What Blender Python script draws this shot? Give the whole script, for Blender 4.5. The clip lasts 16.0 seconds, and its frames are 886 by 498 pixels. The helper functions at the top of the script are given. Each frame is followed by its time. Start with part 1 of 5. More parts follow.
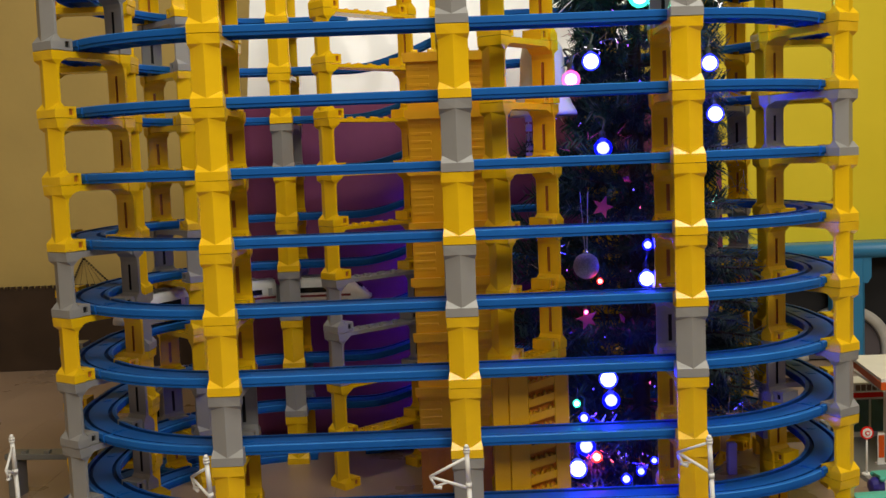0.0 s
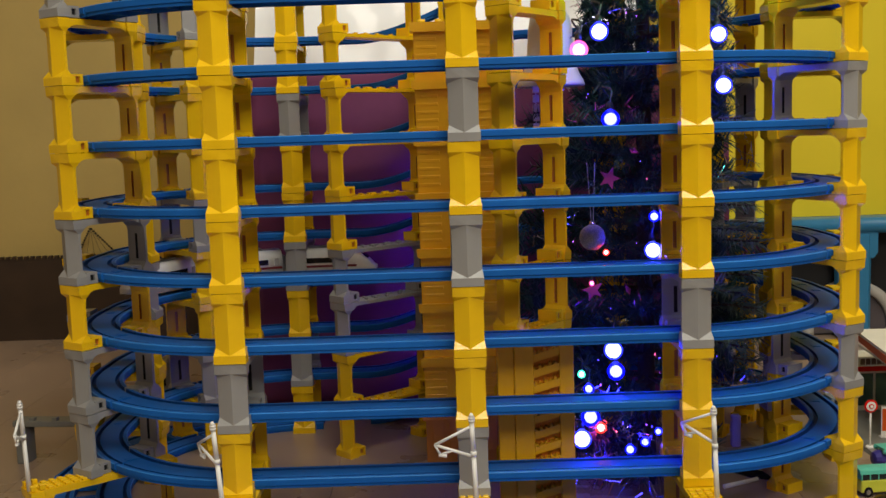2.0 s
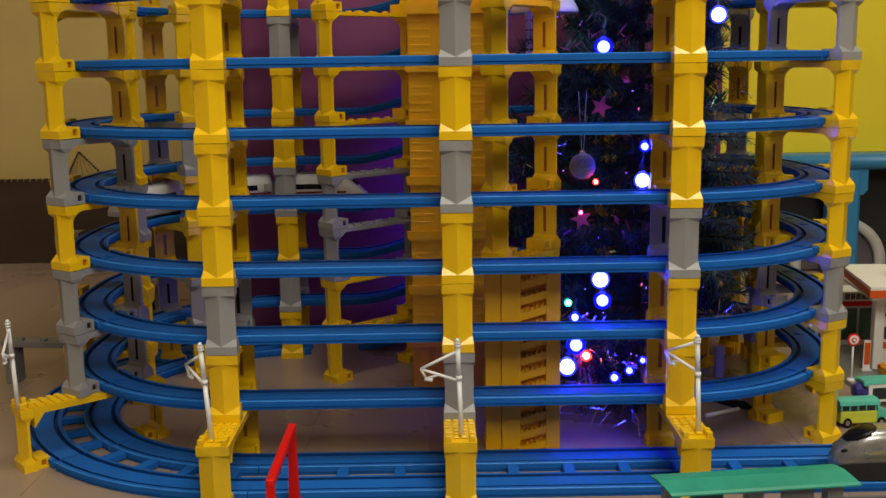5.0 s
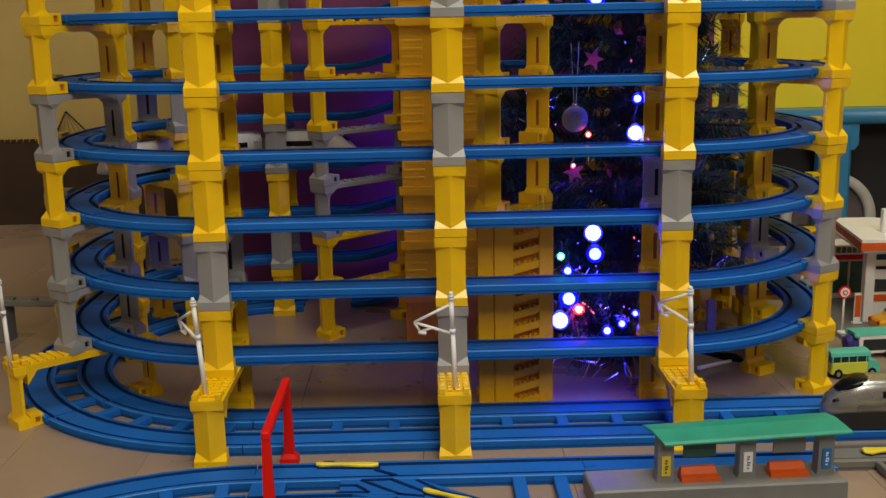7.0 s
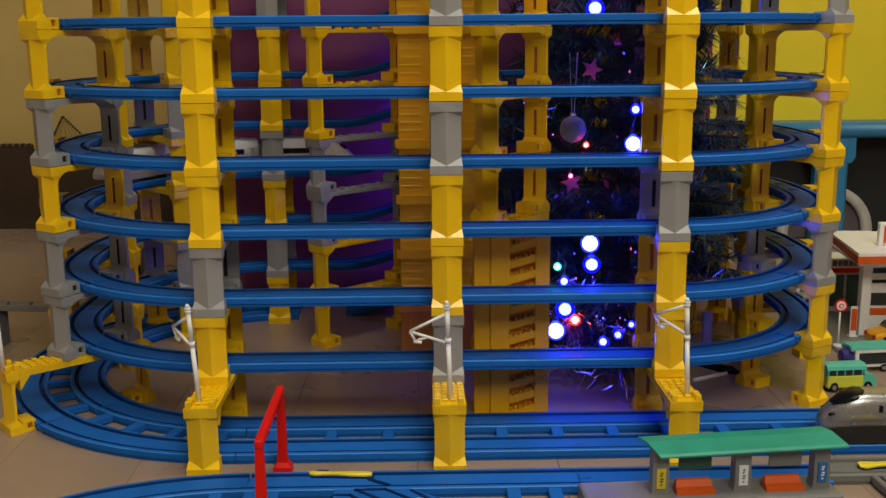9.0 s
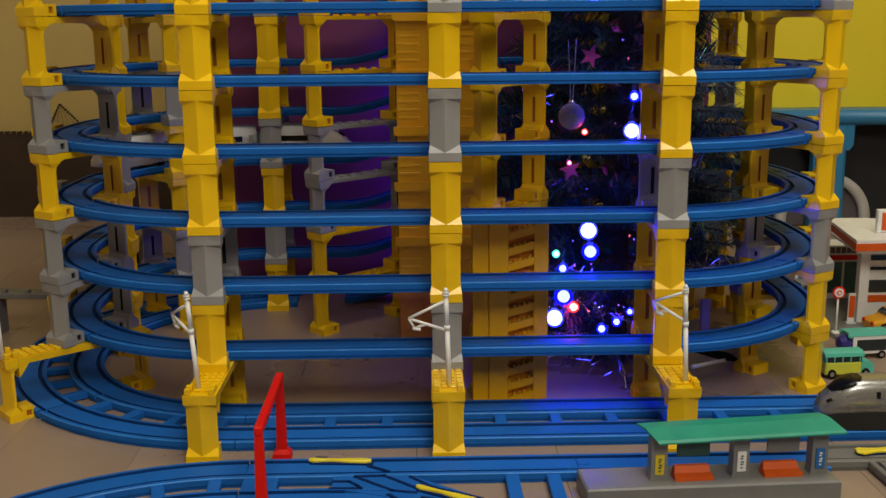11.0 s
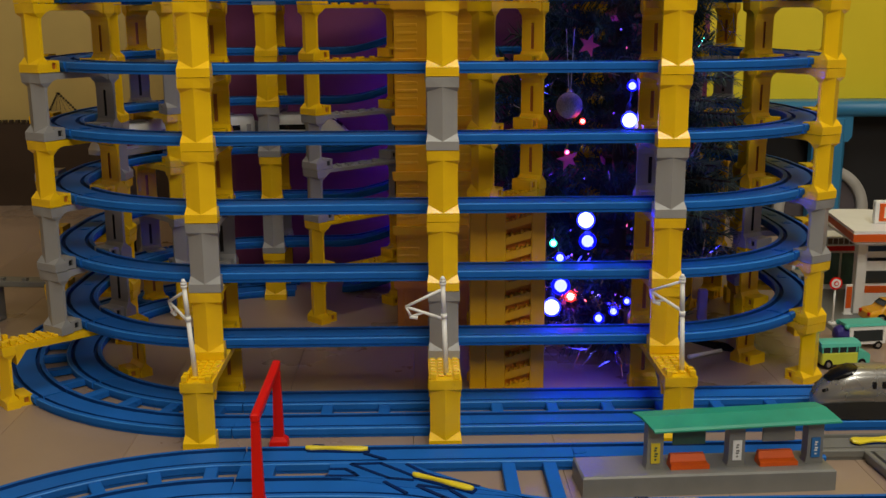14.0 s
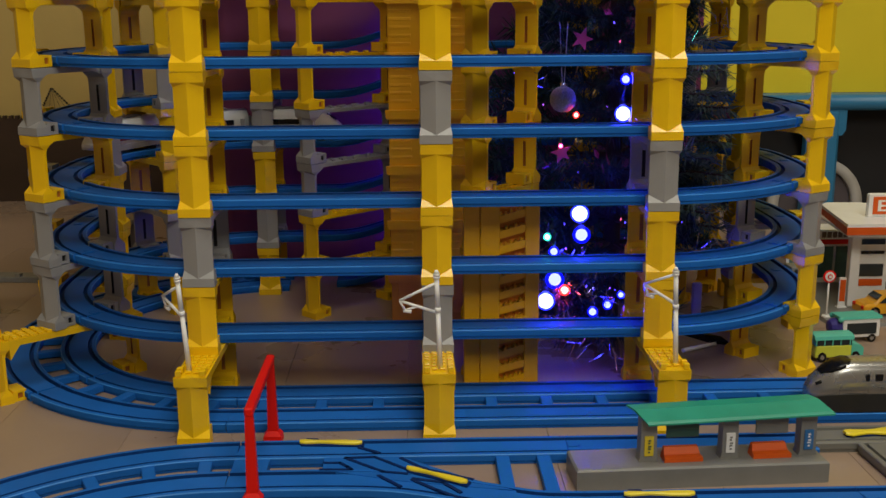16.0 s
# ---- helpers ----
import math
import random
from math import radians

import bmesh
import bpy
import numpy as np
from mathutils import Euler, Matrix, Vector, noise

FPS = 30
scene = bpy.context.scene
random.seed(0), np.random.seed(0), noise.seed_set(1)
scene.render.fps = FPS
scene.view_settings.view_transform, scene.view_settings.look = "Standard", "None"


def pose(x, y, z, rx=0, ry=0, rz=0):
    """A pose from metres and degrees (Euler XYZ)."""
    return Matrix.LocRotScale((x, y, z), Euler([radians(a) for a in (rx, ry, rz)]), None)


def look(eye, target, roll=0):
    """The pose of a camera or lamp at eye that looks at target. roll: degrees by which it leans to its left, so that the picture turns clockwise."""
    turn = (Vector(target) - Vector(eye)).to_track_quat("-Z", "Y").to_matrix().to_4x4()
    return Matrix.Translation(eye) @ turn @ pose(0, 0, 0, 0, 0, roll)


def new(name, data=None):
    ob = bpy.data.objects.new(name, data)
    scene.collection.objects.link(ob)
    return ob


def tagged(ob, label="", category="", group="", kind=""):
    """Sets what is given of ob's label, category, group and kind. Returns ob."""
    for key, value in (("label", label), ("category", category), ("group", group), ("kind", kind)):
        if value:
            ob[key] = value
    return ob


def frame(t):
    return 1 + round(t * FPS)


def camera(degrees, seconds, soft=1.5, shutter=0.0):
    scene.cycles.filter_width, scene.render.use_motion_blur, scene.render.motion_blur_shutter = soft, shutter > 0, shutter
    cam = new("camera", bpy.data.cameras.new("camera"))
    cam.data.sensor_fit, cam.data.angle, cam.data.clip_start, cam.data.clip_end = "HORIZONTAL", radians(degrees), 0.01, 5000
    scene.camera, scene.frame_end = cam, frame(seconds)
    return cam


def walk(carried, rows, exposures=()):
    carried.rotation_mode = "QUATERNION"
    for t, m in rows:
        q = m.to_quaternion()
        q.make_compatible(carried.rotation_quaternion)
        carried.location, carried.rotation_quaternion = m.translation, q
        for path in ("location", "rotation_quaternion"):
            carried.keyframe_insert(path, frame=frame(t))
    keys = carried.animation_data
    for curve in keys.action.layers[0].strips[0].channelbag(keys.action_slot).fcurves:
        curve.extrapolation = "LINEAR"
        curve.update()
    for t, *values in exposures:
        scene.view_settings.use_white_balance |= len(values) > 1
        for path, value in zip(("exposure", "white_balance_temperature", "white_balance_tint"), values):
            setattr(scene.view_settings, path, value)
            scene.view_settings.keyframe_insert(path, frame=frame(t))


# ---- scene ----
cam = camera(45.94, 16.0)
PATH = [
    (0, (-0.0149, -0.9357, 0.4052), (-0.0050, 1.0566, 0.2298), -2.17),
    (0.5, (-0.0156, -0.9351, 0.4054), (-0.0083, 1.0564, 0.2217), -1.83),
    (1, (-0.0164, -0.9358, 0.4045), (-0.0091, 1.0547, 0.2096), -1.91),
    (1.5, (-0.0140, -0.9370, 0.4025), (-0.0161, 1.0528, 0.2002), -2.14),
    (2, (-0.0155, -0.9368, 0.4012), (-0.0182, 1.0506, 0.1774), -1.84),
    (2.5, (-0.0163, -0.9375, 0.3998), (-0.0181, 1.0479, 0.1583), -1.50),
    (3, (-0.0158, -0.9381, 0.3997), (-0.0116, 1.0426, 0.1228), -1.29),
    (3.5, (-0.0142, -0.9377, 0.3996), (-0.0084, 1.0407, 0.1068), -1.13),
    (4, (-0.0133, -0.9369, 0.3970), (-0.0087, 1.0367, 0.0731), -0.98),
    (6.5, (-0.0151, -0.9375, 0.3890), (0.0122, 1.0241, 0.0002), -0.88),
    (7, (-0.0164, -0.9358, 0.3856), (0.0133, 1.0192, -0.0352), -1.11),
    (7.5, (-0.0176, -0.9333, 0.3857), (0.0090, 1.0222, -0.0328), -0.72),
    (8, (-0.0179, -0.9331, 0.3870), (0.0141, 1.0290, 0.0005), -0.38),
    (8.5, (-0.0160, -0.9339, 0.3876), (0.0092, 1.0274, -0.0032), -0.68),
    (9, (-0.0170, -0.9326, 0.3851), (0.0212, 1.0257, -0.0192), -0.45),
    (11.5, (-0.0180, -0.9329, 0.3838), (0.0254, 1.0205, -0.0434), -0.44),
    (12, (-0.0166, -0.9329, 0.3826), (0.0290, 1.0202, -0.0458), -0.34),
    (12.5, (-0.0166, -0.9338, 0.3830), (0.0294, 1.0184, -0.0491), -0.29),
    (13, (-0.0174, -0.9332, 0.3834), (0.0301, 1.0178, -0.0538), -0.27),
    (13.5, (-0.0173, -0.9334, 0.3834), (0.0294, 1.0167, -0.0583), -0.22),
    (14, (-0.0166, -0.9340, 0.3818), (0.0279, 1.0160, -0.0607), -0.25),
    (14.5, (-0.0172, -0.9331, 0.3808), (0.0276, 1.0164, -0.0637), -0.19),
    (15, (-0.0175, -0.9331, 0.3815), (0.0309, 1.0153, -0.0672), -0.23),
    (15.5, (-0.0160, -0.9336, 0.3786), (0.0337, 1.0157, -0.0659), -0.38),
    (16, (-0.0147, -0.9343, 0.3803), (0.0377, 1.0135, -0.0706), -0.36),
]
walk(cam, [(t, look(eye, target, roll)) for t, eye, target, roll in PATH],
     [(0.0, 0.04), (3.5, 0.0), (7.0, -0.05), (9.0, -0.10), (12.5, -0.20), (16.0, -0.28)])

# ---- world and light ----
world = bpy.data.worlds.new("room_air")
scene.world = world
world.use_nodes = True
world.node_tree.nodes["Background"].inputs[0].default_value = (1.0, 0.85, 0.65, 1)
world.node_tree.nodes["Background"].inputs[1].default_value = 0.028


def area_lamp(name, eye, target, size_x, size_y, watts, colour):
    data = bpy.data.lights.new(name, "AREA")
    data.shape, data.size, data.size_y, data.energy, data.color = "RECTANGLE", size_x, size_y, watts, colour
    ob = new(name, data)
    ob.matrix_world = look(eye, target)
    return tagged(ob, "warm white area light out of view, lighting the room", "lamp")


# overhead lamp out of view, inferred from white glints on the leg chamfers
area_lamp("unseen_light", (0.40, -0.42, 2.25), (0.12, 0.05, 0.2), 1.5, 0.6, 24.0, (1.0, 0.955, 0.82))
# added fill light in front, 1.7 m up, no known lamp there
area_lamp("unseen_light", (0.40, -1.85, 1.70), (0.05, 0.05, 0.2), 1.0, 0.8, 25.0, (1.0, 0.945, 0.80))


# ---- materials ----
def material(name, colour, rough=0.4, spread=0.06, scale=60.0, bump=0.0, bump_scale=400.0, metal=0.0, coat=0.0, random_tint=0.0, spec=0.5, sub=0.0):
    m = bpy.data.materials.new(name)
    m.use_nodes = True
    nodes, links = m.node_tree.nodes, m.node_tree.links
    b = nodes["Principled BSDF"]
    b.inputs["Roughness"].default_value, b.inputs["Metallic"].default_value = rough, metal
    b.inputs["Coat Weight"].default_value = coat
    b.inputs["Specular IOR Level"].default_value = spec
    where = nodes.new("ShaderNodeTexCoord")
    n1 = nodes.new("ShaderNodeTexNoise")
    n1.inputs["Scale"].default_value, n1.inputs["Detail"].default_value = scale, 6.0
    links.new(where.outputs["Object"], n1.inputs["Vector"])
    ramp = nodes.new("ShaderNodeMapRange")
    ramp.inputs["From Min"].default_value, ramp.inputs["From Max"].default_value = 0.3, 0.7
    ramp.inputs["To Min"].default_value, ramp.inputs["To Max"].default_value = 1 - spread, 1 + spread
    links.new(n1.outputs["Fac"], ramp.inputs["Value"])
    last = ramp.outputs["Result"]
    if random_tint:
        info = nodes.new("ShaderNodeObjectInfo")
        r2 = nodes.new("ShaderNodeMapRange")
        r2.inputs["To Min"].default_value, r2.inputs["To Max"].default_value = 1 - random_tint, 1 + random_tint
        links.new(info.outputs["Random"], r2.inputs["Value"])
        mul = nodes.new("ShaderNodeMath")
        mul.operation = "MULTIPLY"
        links.new(last, mul.inputs[0])
        links.new(r2.outputs["Result"], mul.inputs[1])
        last = mul.outputs["Value"]
    scale_node = nodes.new("ShaderNodeVectorMath")
    scale_node.operation = "SCALE"
    scale_node.inputs[0].default_value = colour
    links.new(last, scale_node.inputs["Scale"])
    links.new(scale_node.outputs["Vector"], b.inputs["Base Color"])
    rr = nodes.new("ShaderNodeMapRange")
    rr.inputs["To Min"].default_value, rr.inputs["To Max"].default_value = max(rough - 0.08, 0.02), min(rough + 0.1, 1)
    links.new(n1.outputs["Fac"], rr.inputs["Value"])
    links.new(rr.outputs["Result"], b.inputs["Roughness"])
    if bump:
        n2 = nodes.new("ShaderNodeTexNoise")
        n2.inputs["Scale"].default_value, n2.inputs["Detail"].default_value = bump_scale, 4.0
        links.new(where.outputs["Object"], n2.inputs["Vector"])
        bn = nodes.new("ShaderNodeBump")
        bn.inputs["Strength"].default_value, bn.inputs["Distance"].default_value = bump, 0.001
        links.new(n2.outputs["Fac"], bn.inputs["Height"])
        links.new(bn.outputs["Normal"], b.inputs["Normal"])
    return m


def glow(name, colour, strength):
    m = bpy.data.materials.new(name)
    m.use_nodes = True
    b = m.node_tree.nodes["Principled BSDF"]
    b.inputs["Base Color"].default_value = (*colour, 1)
    b.inputs["Emission Color"].default_value = (*colour, 1)
    b.inputs["Emission Strength"].default_value = strength
    return m


YELLOW = material("yellow_plastic", (0.89, 0.555, 0.006), 0.21, 0.05, 25, 0.05, 300, random_tint=0.05)
GREY = material("grey_plastic", (0.30, 0.30, 0.30), 0.34, 0.05, 25, 0.05, 300, random_tint=0.05)
BLUE = material("blue_plastic", (0.015, 0.132, 0.50), 0.45, 0.07, 30, 0.05, 300, random_tint=0.06, spec=0.05)
# darker copy of BLUE, puts the shade of the wheel grooves into the colour
BLUE_DARK = material("blue_groove_shade", (0.005, 0.042, 0.19), 0.6, 0.07, 30, spec=0.1)
# darkest blue, shade of turnout grooves and lever troughs put in as colour
GROOVE = material("deep_groove_shade", (0.003, 0.022, 0.11), 0.6, 0.07, 30, spec=0.1)
# lighter copy of BLUE, paints the highlight along the rail bevels
BLUE_EDGE = material("blue_edge_highlight", (0.035, 0.21, 0.62), 0.4, 0.15, 60, spec=0.2)
# darker orange put in for the shade inside leg slots and foot holes
SLOT = material("slot_shade", (0.42, 0.14, 0.008), 0.6, 0.1, 60)
WHITE = material("white_plastic", (0.86, 0.86, 0.84), 0.35, 0.04, 40)
RED = material("red_plastic", (0.72, 0.010, 0.005), 0.45, 0.05, 40, spec=0.2)
GREEN = material("green_roof_plastic", (0.022, 0.30, 0.20), 0.38, 0.12, 28, 0.12, 160)
LEVER = material("yellow_lever_plastic", (0.85, 0.68, 0.03), 0.35, 0.05, 40)
FLOOR = material("beige_laminate", (0.335, 0.240, 0.176), 0.28, 0.10, 7, 0.05, 120, random_tint=0.05)
FLOOR_GAP = material("laminate_seam", (0.27, 0.187, 0.128), 0.5, 0.1, 20)
WALL = material("beige_wallpaper", (0.51, 0.37, 0.12), 0.8, 0.05, 8, 0.25, 90)
WALL_DIM = material("cream_wallpaper", (0.48, 0.40, 0.31), 0.8, 0.05, 8, 0.25, 90)
WALL_YELLOW = material("yellow_board", (0.78, 0.62, 0.02), 0.5, 0.03, 10)
BROWN = material("dark_brown_wood", (0.040, 0.022, 0.012), 0.5, 0.2, 20)
SKY_BLUE = material("light_blue_plastic", (0.03, 0.20, 0.40), 0.35, 0.05, 20)
# near black put in for shade, under the table and in grey pier slots
DARK = material("near_black_shade", (0.010, 0.010, 0.012), 0.8, 0.2, 20)
PURPLE = material("purple_cloth", (0.23, 0.048, 0.150), 0.6, 0.15, 9, 0.2, 60)
ORANGE = material("orange_plastic", (0.70, 0.105, 0.010), 0.45, 0.06, 40, spec=0.3)
PANEL = material("golden_panel_plastic", (0.80, 0.41, 0.007), 0.3, 0.05, 25, 0.05, 300)
# redder than PANEL, red light on the bottom panel put into its colour
AMBER = material("red_lit_panel", (0.62, 0.24, 0.03), 0.4, 0.08, 40)
# brown gives the recessed comb slots their shade by colour
COMB = material("comb_slot_shade", (0.66, 0.25, 0.014), 0.5, 0.1, 60)
PLATFORM = material("grey_platform_plastic", (0.215, 0.215, 0.205), 0.36, 0.08, 40, 0.1, 300)
RAIL_GREY = material("grey_rail_plastic", (0.17, 0.17, 0.155), 0.45, 0.06, 40)
SILVER = material("silver_paint", (0.42, 0.42, 0.41), 0.27, 0.04, 40, metal=0.75)
GUNMETAL = material("dark_silver_paint", (0.024, 0.024, 0.024), 0.35, 0.05, 40)
BLACK = material("black_plastic", (0.008, 0.008, 0.009), 0.22, 0.1, 40, spec=0.3)
MAROON = material("maroon_stripe", (0.16, 0.012, 0.018), 0.35, 0.05, 40)
TRAIN_GREY = material("train_skirt_grey", (0.30, 0.29, 0.30), 0.4, 0.05, 40)
TEAL = material("teal_plastic", (0.10, 0.52, 0.40), 0.4, 0.06, 40)
LIME = material("lime_plastic", (0.62, 0.66, 0.06), 0.4, 0.06, 40)
NAVY = material("navy_plastic", (0.04, 0.03, 0.22), 0.4, 0.06, 40)
GLASS_DARK = material("dark_window", (0.02, 0.03, 0.035), 0.12, 0.1, 40)
GLASS_TEAL = material("tinted_window", (0.06, 0.14, 0.13), 0.15, 0.3, 30)
CHROME = material("chrome", (0.75, 0.73, 0.70), 0.2, 0.03, 30, metal=1.0)
POSTER_YELLOW = material("yellow_sticker", (0.72, 0.55, 0.03), 0.5, 0.04, 40)
POSTER_BLUE = material("blue_sticker", (0.03, 0.16, 0.42), 0.5, 0.04, 40)
SIGN_GREEN = material("dark_green_sign", (0.03, 0.08, 0.06), 0.4, 0.05, 40)
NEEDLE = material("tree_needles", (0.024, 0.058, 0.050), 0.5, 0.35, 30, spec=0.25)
# paler than NEEDLE, the light on the outer sprays is put into the colour
NEEDLE_SPRAY = material("spray_needles_lit", (0.100, 0.155, 0.115), 0.5, 0.4, 40, spec=0.3)
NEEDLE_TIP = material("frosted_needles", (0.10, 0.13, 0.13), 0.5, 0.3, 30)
BARK = material("tree_trunk", (0.05, 0.03, 0.02), 0.7, 0.2, 60)
TINSEL = material("silver_tinsel", (0.75, 0.70, 0.85), 0.16, 0.2, 60, metal=1.0)
TINSEL_PINK = material("pink_tinsel", (0.70, 0.12, 0.40), 0.25, 0.2, 60, metal=0.7)
STAR = material("magenta_star", (0.55, 0.06, 0.28), 0.4, 0.15, 60)
BAUBLE = material("silver_bauble", (0.27, 0.27, 0.245), 0.5, 0.35, 700, 0.5, 900, metal=0.1)
PEARL = material("white_bauble", (0.75, 0.72, 0.76), 0.3, 0.04, 60)
WIRE = material("dark_wire", (0.012, 0.02, 0.015), 0.5, 0.1, 60)
CARD_WHITE = material("white_glossy_film", (0.94, 0.96, 1.0), 0.42, 0.03, 15, 0.35, 22, coat=0.35)


# ---- mesh helpers ----
def mesh_of(name, verts, faces):
    me = bpy.data.meshes.new(name)
    me.from_pydata(verts, [], faces)
    bm = bmesh.new()
    bm.from_mesh(me)
    bmesh.ops.recalc_face_normals(bm, faces=bm.faces)
    bm.to_mesh(me)
    bm.free()
    return me


def part(name, data, mat, parent=None, label="", at=None):
    """Links a mesh or bmesh as one object, under a thing if given."""
    if isinstance(data, bmesh.types.BMesh):
        me = bpy.data.meshes.new(name)
        data.to_mesh(me)
        data.free()
        data = me
    if mat and not data.materials:
        data.materials.append(mat)
    ob = new(name, data)
    if at is not None:
        ob.matrix_basis = at
    if parent:
        ob.parent = parent
    if label:
        ob["label"] = label
    return ob


def box(bm, x0, x1, y0, y1, z0, z1, bevel=0.0, m=None):
    v = [bm.verts.new((x, y, z)) for z in (z0, z1) for x, y in ((x0, y0), (x1, y0), (x1, y1), (x0, y1))]
    f = [bm.faces.new([v[i] for i in q]) for q in ((3, 2, 1, 0), (4, 5, 6, 7), (0, 1, 5, 4), (1, 2, 6, 5), (2, 3, 7, 6), (3, 0, 4, 7))]
    if bevel:
        edges = list({e for q in f for e in q.edges})
        got = bmesh.ops.bevel(bm, geom=edges, offset=bevel, segments=1, affect="EDGES", profile=0.5)
        v = list({w for q in got["faces"] for w in q.verts} | {w for w in v if w.is_valid})
    if m is not None:
        bmesh.ops.transform(bm, matrix=m, verts=v)
    return bm


def tube(bm, a, b, r0, r1=None, sides=10, caps=True):
    a, b = Vector(a), Vector(b)
    r1 = r0 if r1 is None else r1
    q = (b - a).to_track_quat("Z", "Y").to_matrix()
    rings = []
    for p, r in ((a, r0), (b, r1)):
        rings.append([bm.verts.new(p + q @ Vector((r * math.cos(t), r * math.sin(t), 0))) for t in [2 * math.pi * i / sides for i in range(sides)]])
    for i in range(sides):
        f = bm.faces.new((rings[0][i], rings[0][(i + 1) % sides], rings[1][(i + 1) % sides], rings[1][i]))
        f.smooth = True
    if caps:
        bm.faces.new(rings[0][::-1])
        bm.faces.new(rings[1])
    return bm


def loft(rings, closed=True, caps=True):
    """A bmesh through rings of points (same number each)."""
    bm = bmesh.new()
    vs = [[bm.verts.new(p) for p in r] for r in rings]
    n = len(vs[0])
    for a, b in zip(vs, vs[1:]):
        for i in range(n if closed else n - 1):
            bm.faces.new((a[i], a[(i + 1) % n], b[(i + 1) % n], b[i]))
    if caps and closed:
        bm.faces.new(vs[0][::-1])
        bm.faces.new(vs[-1])
    bmesh.ops.recalc_face_normals(bm, faces=bm.faces)
    return bm


def cable(points, r, sides=5):
    """One round cable swept along points."""
    pts, rings = [Vector(p) for p in points], []
    for i, p in enumerate(pts):
        q = (pts[min(i + 1, len(pts) - 1)] - pts[max(i - 1, 0)]).to_track_quat("Z", "Y")
        rings.append([p + q @ Vector((r * math.cos(2 * math.pi * k / sides), r * math.sin(2 * math.pi * k / sides), 0)) for k in range(sides)])
    return loft(rings)


def empty(name, label, category, group="", kind=""):
    return tagged(new(name), label, category, group, kind)


# ---- room ----
def slab(name, x0, x1, y0, y1, z0, z1, mat, label, category, kind="structure"):
    return tagged(part(name, box(bmesh.new(), x0, x1, y0, y1, z0, z1), mat), label, category, kind=kind)


floor = slab("floor", -2.2, 2.2, -2.6, 1.3, -0.05, -0.0045, FLOOR_GAP, "beige laminate floor of narrow planks with faint seams", "floor")
slab("wall_north", -2.2, 2.2, 1.21, 1.3, 0.0, 2.4, WALL, "plain warm beige papered wall", "wall")
slab("wall_west", -2.3, -2.2, -2.6, 1.3, 0.0, 2.4, WALL_DIM, "plain cream papered wall", "wall")
slab("wall_east", 2.2, 2.3, -2.6, 1.3, 0.0, 2.4, WALL_DIM, "plain cream papered wall", "wall")
slab("wall_south", -2.3, 2.3, -2.7, -2.6, 0.0, 2.4, WALL_DIM, "plain cream papered wall", "wall")
slab("ceiling", -2.3, 2.3, -2.7, 1.3, 2.4, 2.5, material("ceiling_paint", (0.78, 0.76, 0.71), 0.9, 0.03, 5), "plain off-white ceiling", "ceiling")

# ---- the block piers ----
H = 0.0653        # height of one block
G = 0.104         # outer width of one block pier, across the track
RAIL_W, RAIL_T = 0.038, 0.0095


